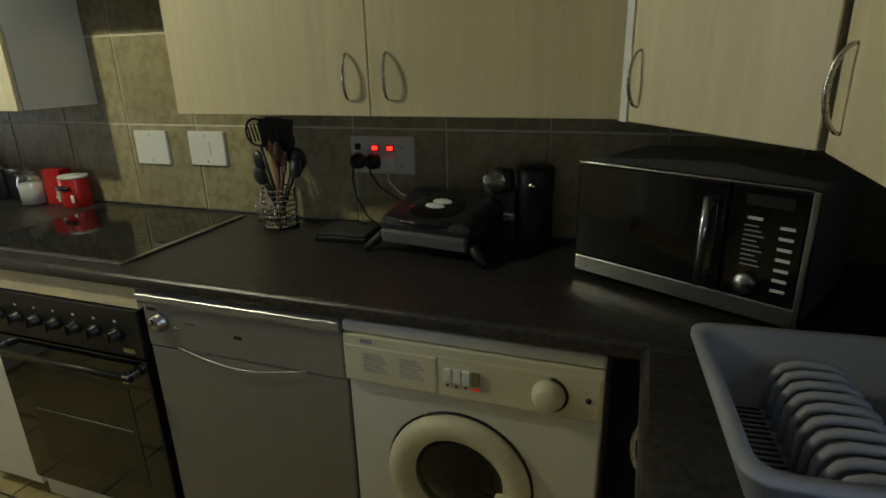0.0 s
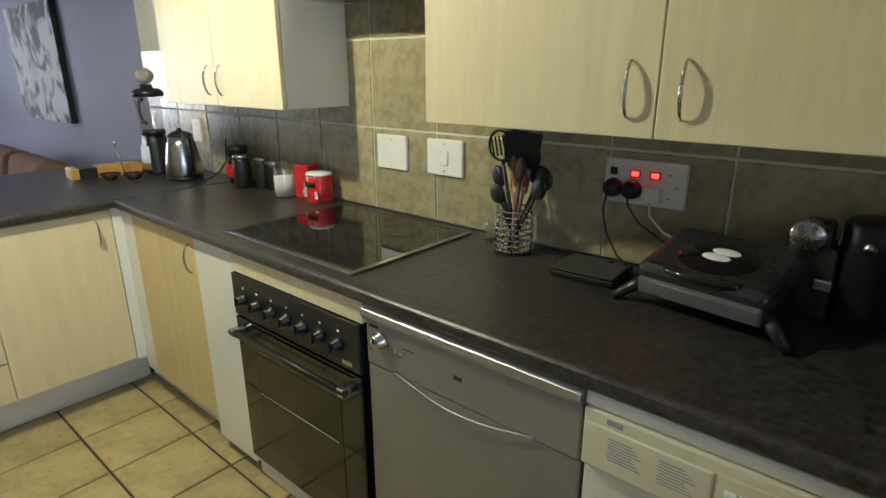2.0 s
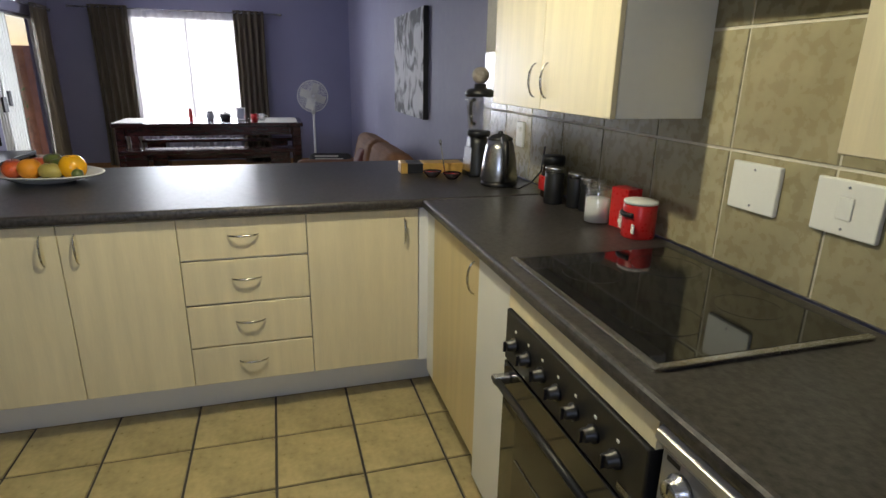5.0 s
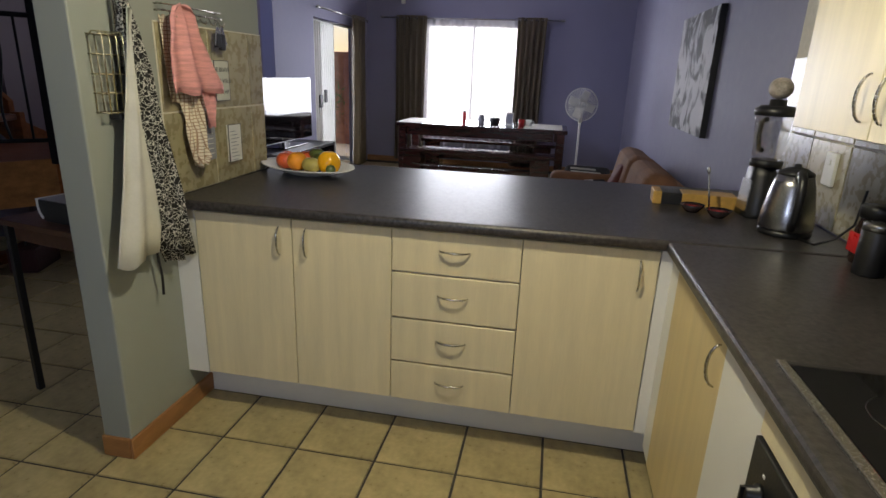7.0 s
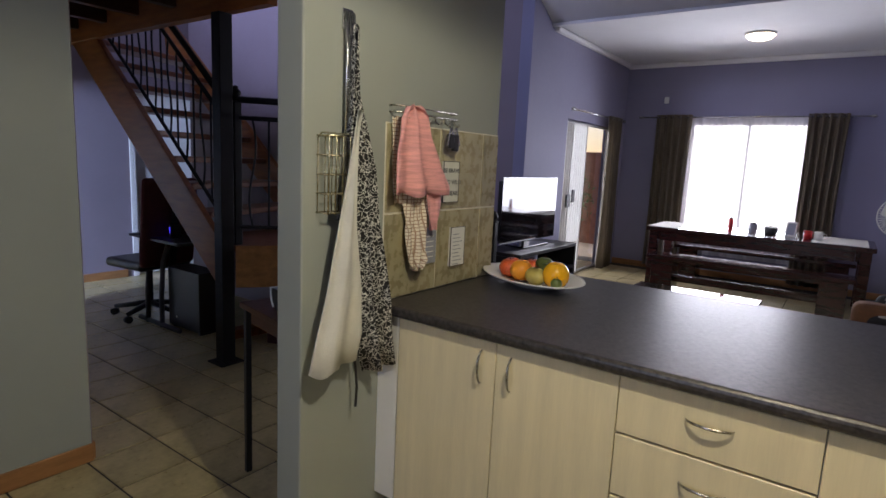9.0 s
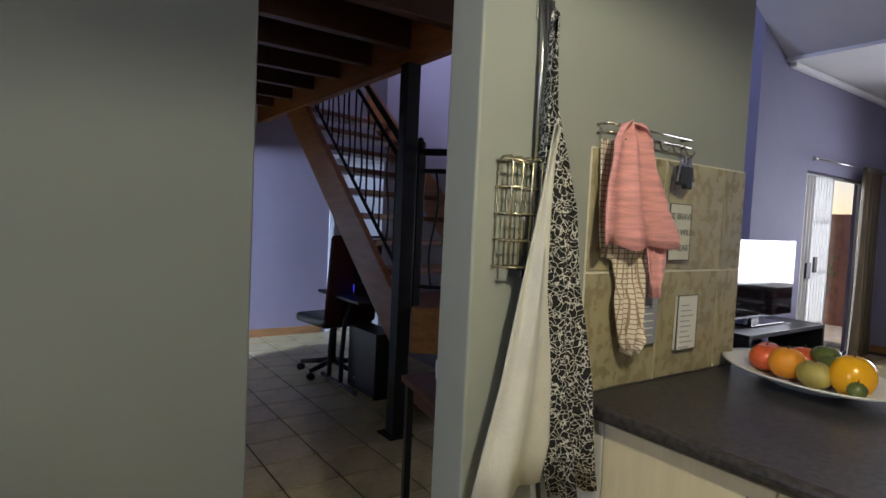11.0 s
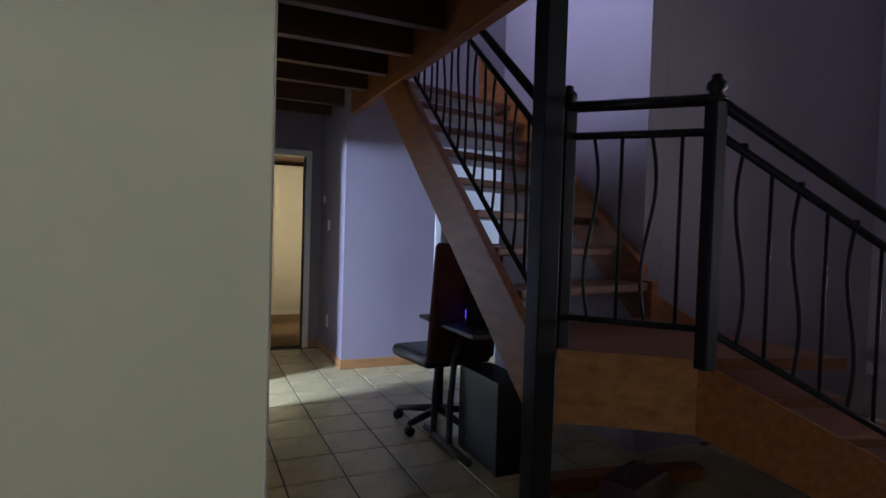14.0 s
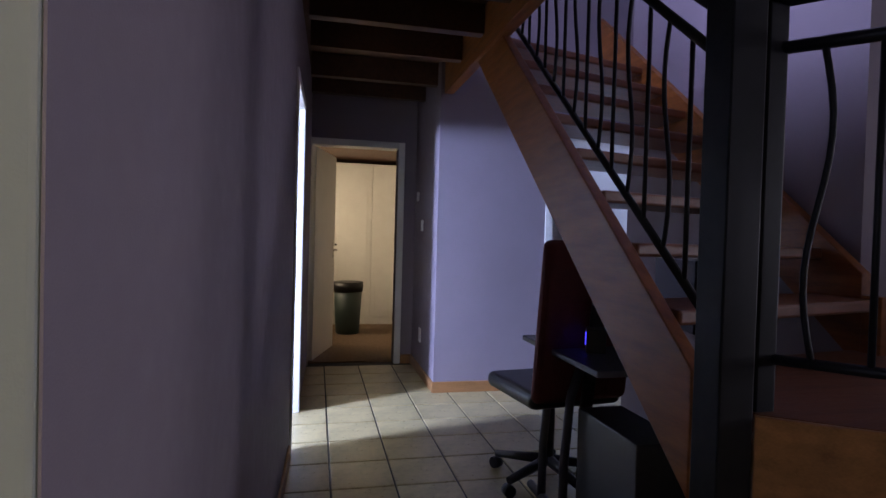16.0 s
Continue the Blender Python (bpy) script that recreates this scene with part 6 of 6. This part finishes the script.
part("display", box(-0.012, 0.012, -0.0425, -0.0405, 0.03, 0.08, 0.002), glow("blue_display", (0.06, 0.05, 1.0), 3.0), t)
t = thing("monitor", pose(-4.86, -3.36, 0.715, 0, 0, 75), "black computer monitor on the desk", "monitor")
part("screen", box(-0.24, 0.24, -0.012, 0.012, 0.10, 0.40, 0.005), BLACK, t)
part("stand", box(-0.03, 0.03, 0.0125, 0.03, 0.0, 0.30), BLACK, t)
part("foot", box(-0.12, 0.12, -0.07, 0.09, 0.0, 0.012, 0.004), BLACK, t)
PC = thing("computer_tower", pose(-4.478, -3.075, 0), "black computer tower on the floor", "computer")
part("case", box(-0.10, 0.10, -0.22, 0.22, 0.02, 0.49, 0.006), BLACK, PC)
part("front_panel", box(-0.095, 0.095, -0.235, -0.2205, 0.03, 0.48, 0.006), GLOSS, PC)
part("power_button", lathe([(0.010, 0), (0.010, 0.004), (0, 0.005)], 12, m=pose(0.101, -0.10, 0.10, 0, 90, 0)), STEEL, PC)
for sy in (-0.18, 0.18):
    part("foot", box(-0.08, 0.08, sy - 0.015, sy + 0.015, 0.0, 0.0195), BLACK, PC)
CH = thing("office_chair", pose(-4.43, -3.70, 0, 0, 0, 8), "maroon swivel office chair on castors", "office chair")
MAR = mat("maroon_fabric", (0.10, 0.018, 0.016), 0.85, var=0.2, scale=20, bump=0.3, bscale=200)
part("seat", box(-0.24, 0.24, -0.23, 0.24, 0.43, 0.51, 0.035, 4), BLACK, CH)
part("backrest", box(-0.24, 0.24, 0.0, 0.07, 0.0, 0.72, 0.033, 4, m=pose(0, 0.20, 0.47, -6)), MAR, CH)
part("spine", box(-0.03, 0.03, 0.0, 0.02, -0.14, 0.4, 0.005, m=pose(0, 0.30, 0.56, -8)), BLACK, CH)
part("gas_lift", tube([(0, 0, 0.10), (0, 0, 0.43)], 0.027, 12), BLACK, CH)
for k in range(5):
    a = radians(72 * k + 20)
    g = part("base_arm", tube([(0, 0, 0.11), (0.28 * math.cos(a), 0.28 * math.sin(a), 0.075)], [0.028, 0.018], 8), BLACK, CH)
    part("castor", lathe([(0.028, -0.022), (0.030, 0), (0.028, 0.022)], 14, m=pose(0.28 * math.cos(a), 0.28 * math.sin(a), 0.030, 90, 0, 72 * k)), BLACK, g)

# storage crates and a toolbox under the landing
t = thing("toolbox", pose(-4.82, -2.36, 0, 0, 0, 20), "dark red toolbox under the landing", "toolbox")
part("case", box(-0.16, 0.16, -0.09, 0.09, 0, 0.17, 0.01), mat("dark_red_steel", (0.05, 0.012, 0.012), 0.5), t)
part("handle", tube([(-0.08, 0, 0.17), (-0.08, 0, 0.21), (0.08, 0, 0.21), (0.08, 0, 0.17)], 0.008, 7), BLACK, t)
t = thing("timber_offcut", pose(-4.97, -2.60, 0, 0, 0, -10), "pale plank stored on the floor", "plank")
part("plank", box(-0.45, 0.45, -0.05, 0.05, 0, 0.07, 0.004), PINE, t)

# side table with a pod coffee machine behind the stub wall
UT = pose(-3.51, -0.85, 0, 0, 0, 78.5)
t = thing("side_table", UT, "small dark wooden table with square legs", "table")
part("tabletop", box(-0.17, 0.50, -0.06, 0.52, 0.755, 0.78, 0.004), DARKWOOD, t)
part("apron_rail", box(-0.12, 0.45, -0.03, -0.01, 0.69, 0.7545, 0.002), DARKWOOD, t)
for x in (-0.145, 0.475):
    for y in (-0.035, 0.495):
        part("leg", box(x - 0.013, x + 0.013, y - 0.013, y + 0.013, 0, 0.7545, 0.003), BLACK, t)
t = thing("coffee_machine", UT @ pose(0, 0, 0.78), "black pod coffee machine with white edge trim", "coffee machine")
part("casing", prism([(0.03, 0.0), (0.004, 0.03), (0.0, 0.085), (0.19, 0.085), (0.19, 0.285), (0.205, 0.297), (0.40, 0.297), (0.40, 0.0)], 0.004, 0.13, 0.003), BLACK, t)
part("edge_trim", tube([(0.022, 0.003, 0.012), (0.006, 0.003, 0.035), (0.0, 0.003, 0.06), (0.0, 0.003, 0.09)], 0.005, 8), WPLAS, t, "white plastic edge trim")
part("edge_trim", tube([(0.0, 0.003, 0.088), (0.0, 0.128, 0.088)], 0.003, 8), WPLAS, t, "white plastic edge trim")
part("edge_trim", tube([(0.19, 0.003, 0.085), (0.19, 0.003, 0.28), (0.195, 0.003, 0.293), (0.21, 0.003, 0.299), (0.40, 0.003, 0.299)], 0.0045, 8), WPLAS, t, "white plastic edge trim")
part("drip_grid", box(0.008, 0.186, 0.010, 0.124, 0.0855, 0.089, 0.001), GREYP, t)
lid = part("top_plate", box(0.20, 0.398, 0.008, 0.126, 0.2975, 0.302, 0.002), WPLAS, t, "pale plastic top plate")
for x, y in ((0.262, 0.050), (0.262, 0.078), (0.292, 0.045), (0.292, 0.078)):
    part("button", lathe([(0.009, 0.302), (0.009, 0.3035), (0, 0.304)], 14, m=pose(x, y, 0)), BLACK, lid)
part("lever", tube([(0.33, 0.02, 0.305), (0.33, 0.11, 0.312)], 0.007, 10), CHROME, t)
part("spout", lathe([(0.010, -0.03), (0.016, 0.0), (0.016, 0.02)], 14, m=pose(0.165, 0.065, 0.22)), BLACK, t)
part("water_tank", box(0.20, 0.40, 0.1305, 0.20, 0.0, 0.31, 0.016, 3), GLOSS, t, "glossy black water tank")
part("tank_lid", box(0.195, 0.405, 0.1295, 0.203, 0.3105, 0.322, 0.005), GREYP, t)

# ---- tiles: walls first, then floor ----
def tile_mesh(w, h, d, bev, name, material):
    """A tile w x h, d thick, lying in x and z with its face at y = -d."""
    bm = bmesh.new()
    b = bev
    ring = lambda ix, y: [bm.verts.new(p) for p in ((ix, y, ix), (w - ix, y, ix), (w - ix, y, h - ix), (ix, y, h - ix))]
    a, c = ring(0, -d + b), ring(b, -d)
    o = ring(0, 0)
    bm.faces.new(c)
    for k in range(4):
        j = (k + 1) % 4
        bm.faces.new((a[k], a[j], c[j], c[k]))
        bm.faces.new((o[k], o[j], a[j], a[k]))
    bmesh.ops.recalc_face_normals(bm, faces=bm.faces)
    me = bpy.data.meshes.new(name)
    bm.to_mesh(me)
    bm.free()
    me.materials.append(material)
    return me


PITCH = 0.310
rng = random.Random(11)
SPL = setting("wall_tiling_kitchen", box(-4.495, E0, 2.131, 2.1395, CT, 1.83), WGROUT, "pale grout bed of the olive stone wall tiles", "wall tiling")
xs = sorted([-2.592 + PITCH * k for k in range(-6, 10)])
cuts = [-4.495] + [x for x in xs if -4.45 < x < E0 - 0.05] + [E0]
meshes = {}
for x0, x1 in zip(cuts, cuts[1:]):
    for z0, z1 in ((CT, 1.217), (1.217, 1.522), (1.522, 1.83)):
        if x1 < -3.6 and z0 > 1.5:
            continue
        key = (round(x1 - x0, 3), round(z1 - z0, 3))
        if key not in meshes:
            meshes[key] = tile_mesh(x1 - x0 - 0.008, z1 - z0 - 0.008, 0.005, 0.0015, "tile", WTILE)
        ob = new("tile", meshes[key])
        ob.parent = SPL
        ob.location = (x0 + 0.003, 2.132 - 0.0008 * rng.random(), z0 + 0.003)
STB = setting("wall_tiling_stub", box(-4.305, -3.555, -0.2835, -0.279, CT, 1.540), WGROUT, "pale grout bed of tiles on the stub wall", "wall tiling")
scuts = [-4.305, -4.178, -3.868, -3.555]
for x0, x1 in zip(scuts, scuts[1:]):
    for z0, z1 in ((CT, 1.224), (1.224, 1.540)):
        me = tile_mesh(x1 - x0 - 0.008, z1 - z0 - 0.008, 0.005, 0.0015, "tile", WTILE)
        ob = new("tile", me)
        ob.parent = STB
        ob.matrix_world = pose(x1 - 0.003, -0.2795, z0 + 0.003, 0, 0, 180)

FLR = bpy.data.objects["floor"]
GX, GY, PXT, PYT = -3.691, -0.0425, 0.303, 0.3105
fm = tile_mesh(PXT - 0.010, PYT - 0.010, 0.006, 0.0025, "floor_tile", FTILE)
far = bmesh.new()
count = 0
for i in range(-24, 14):
    for j in range(-21, 9):
        x, y = GX + PXT * i, GY + PYT * j
        if x < -10.57 or x > E0 or y > 2.14 or y < -6.30 or (y < -2.9 and x < -6.1):
            continue
        near = (-4.0 < x < -0.7 and -1.9 < y < 1.6) or (-5.2 < x < -3.3 and -6.3 < y < -1.4)
        if near and count < 300:
            ob = new("floor_tile", fm)
            ob.parent = FLR
            ob.matrix_world = pose(x + 0.005, y + 0.005, -0.0062 + 0.0005 * rng.random(), -90)
            count += 1
        else:
            c = box(x + 0.005, x + PXT - 0.005, y + 0.005, y + PYT - 0.005, -0.006, 0.0)
            merge(far, c)
tagged(part("far_floor_tiles", far, FTILE, FLR), "pale stone floor tiles further off", kind="stuff")
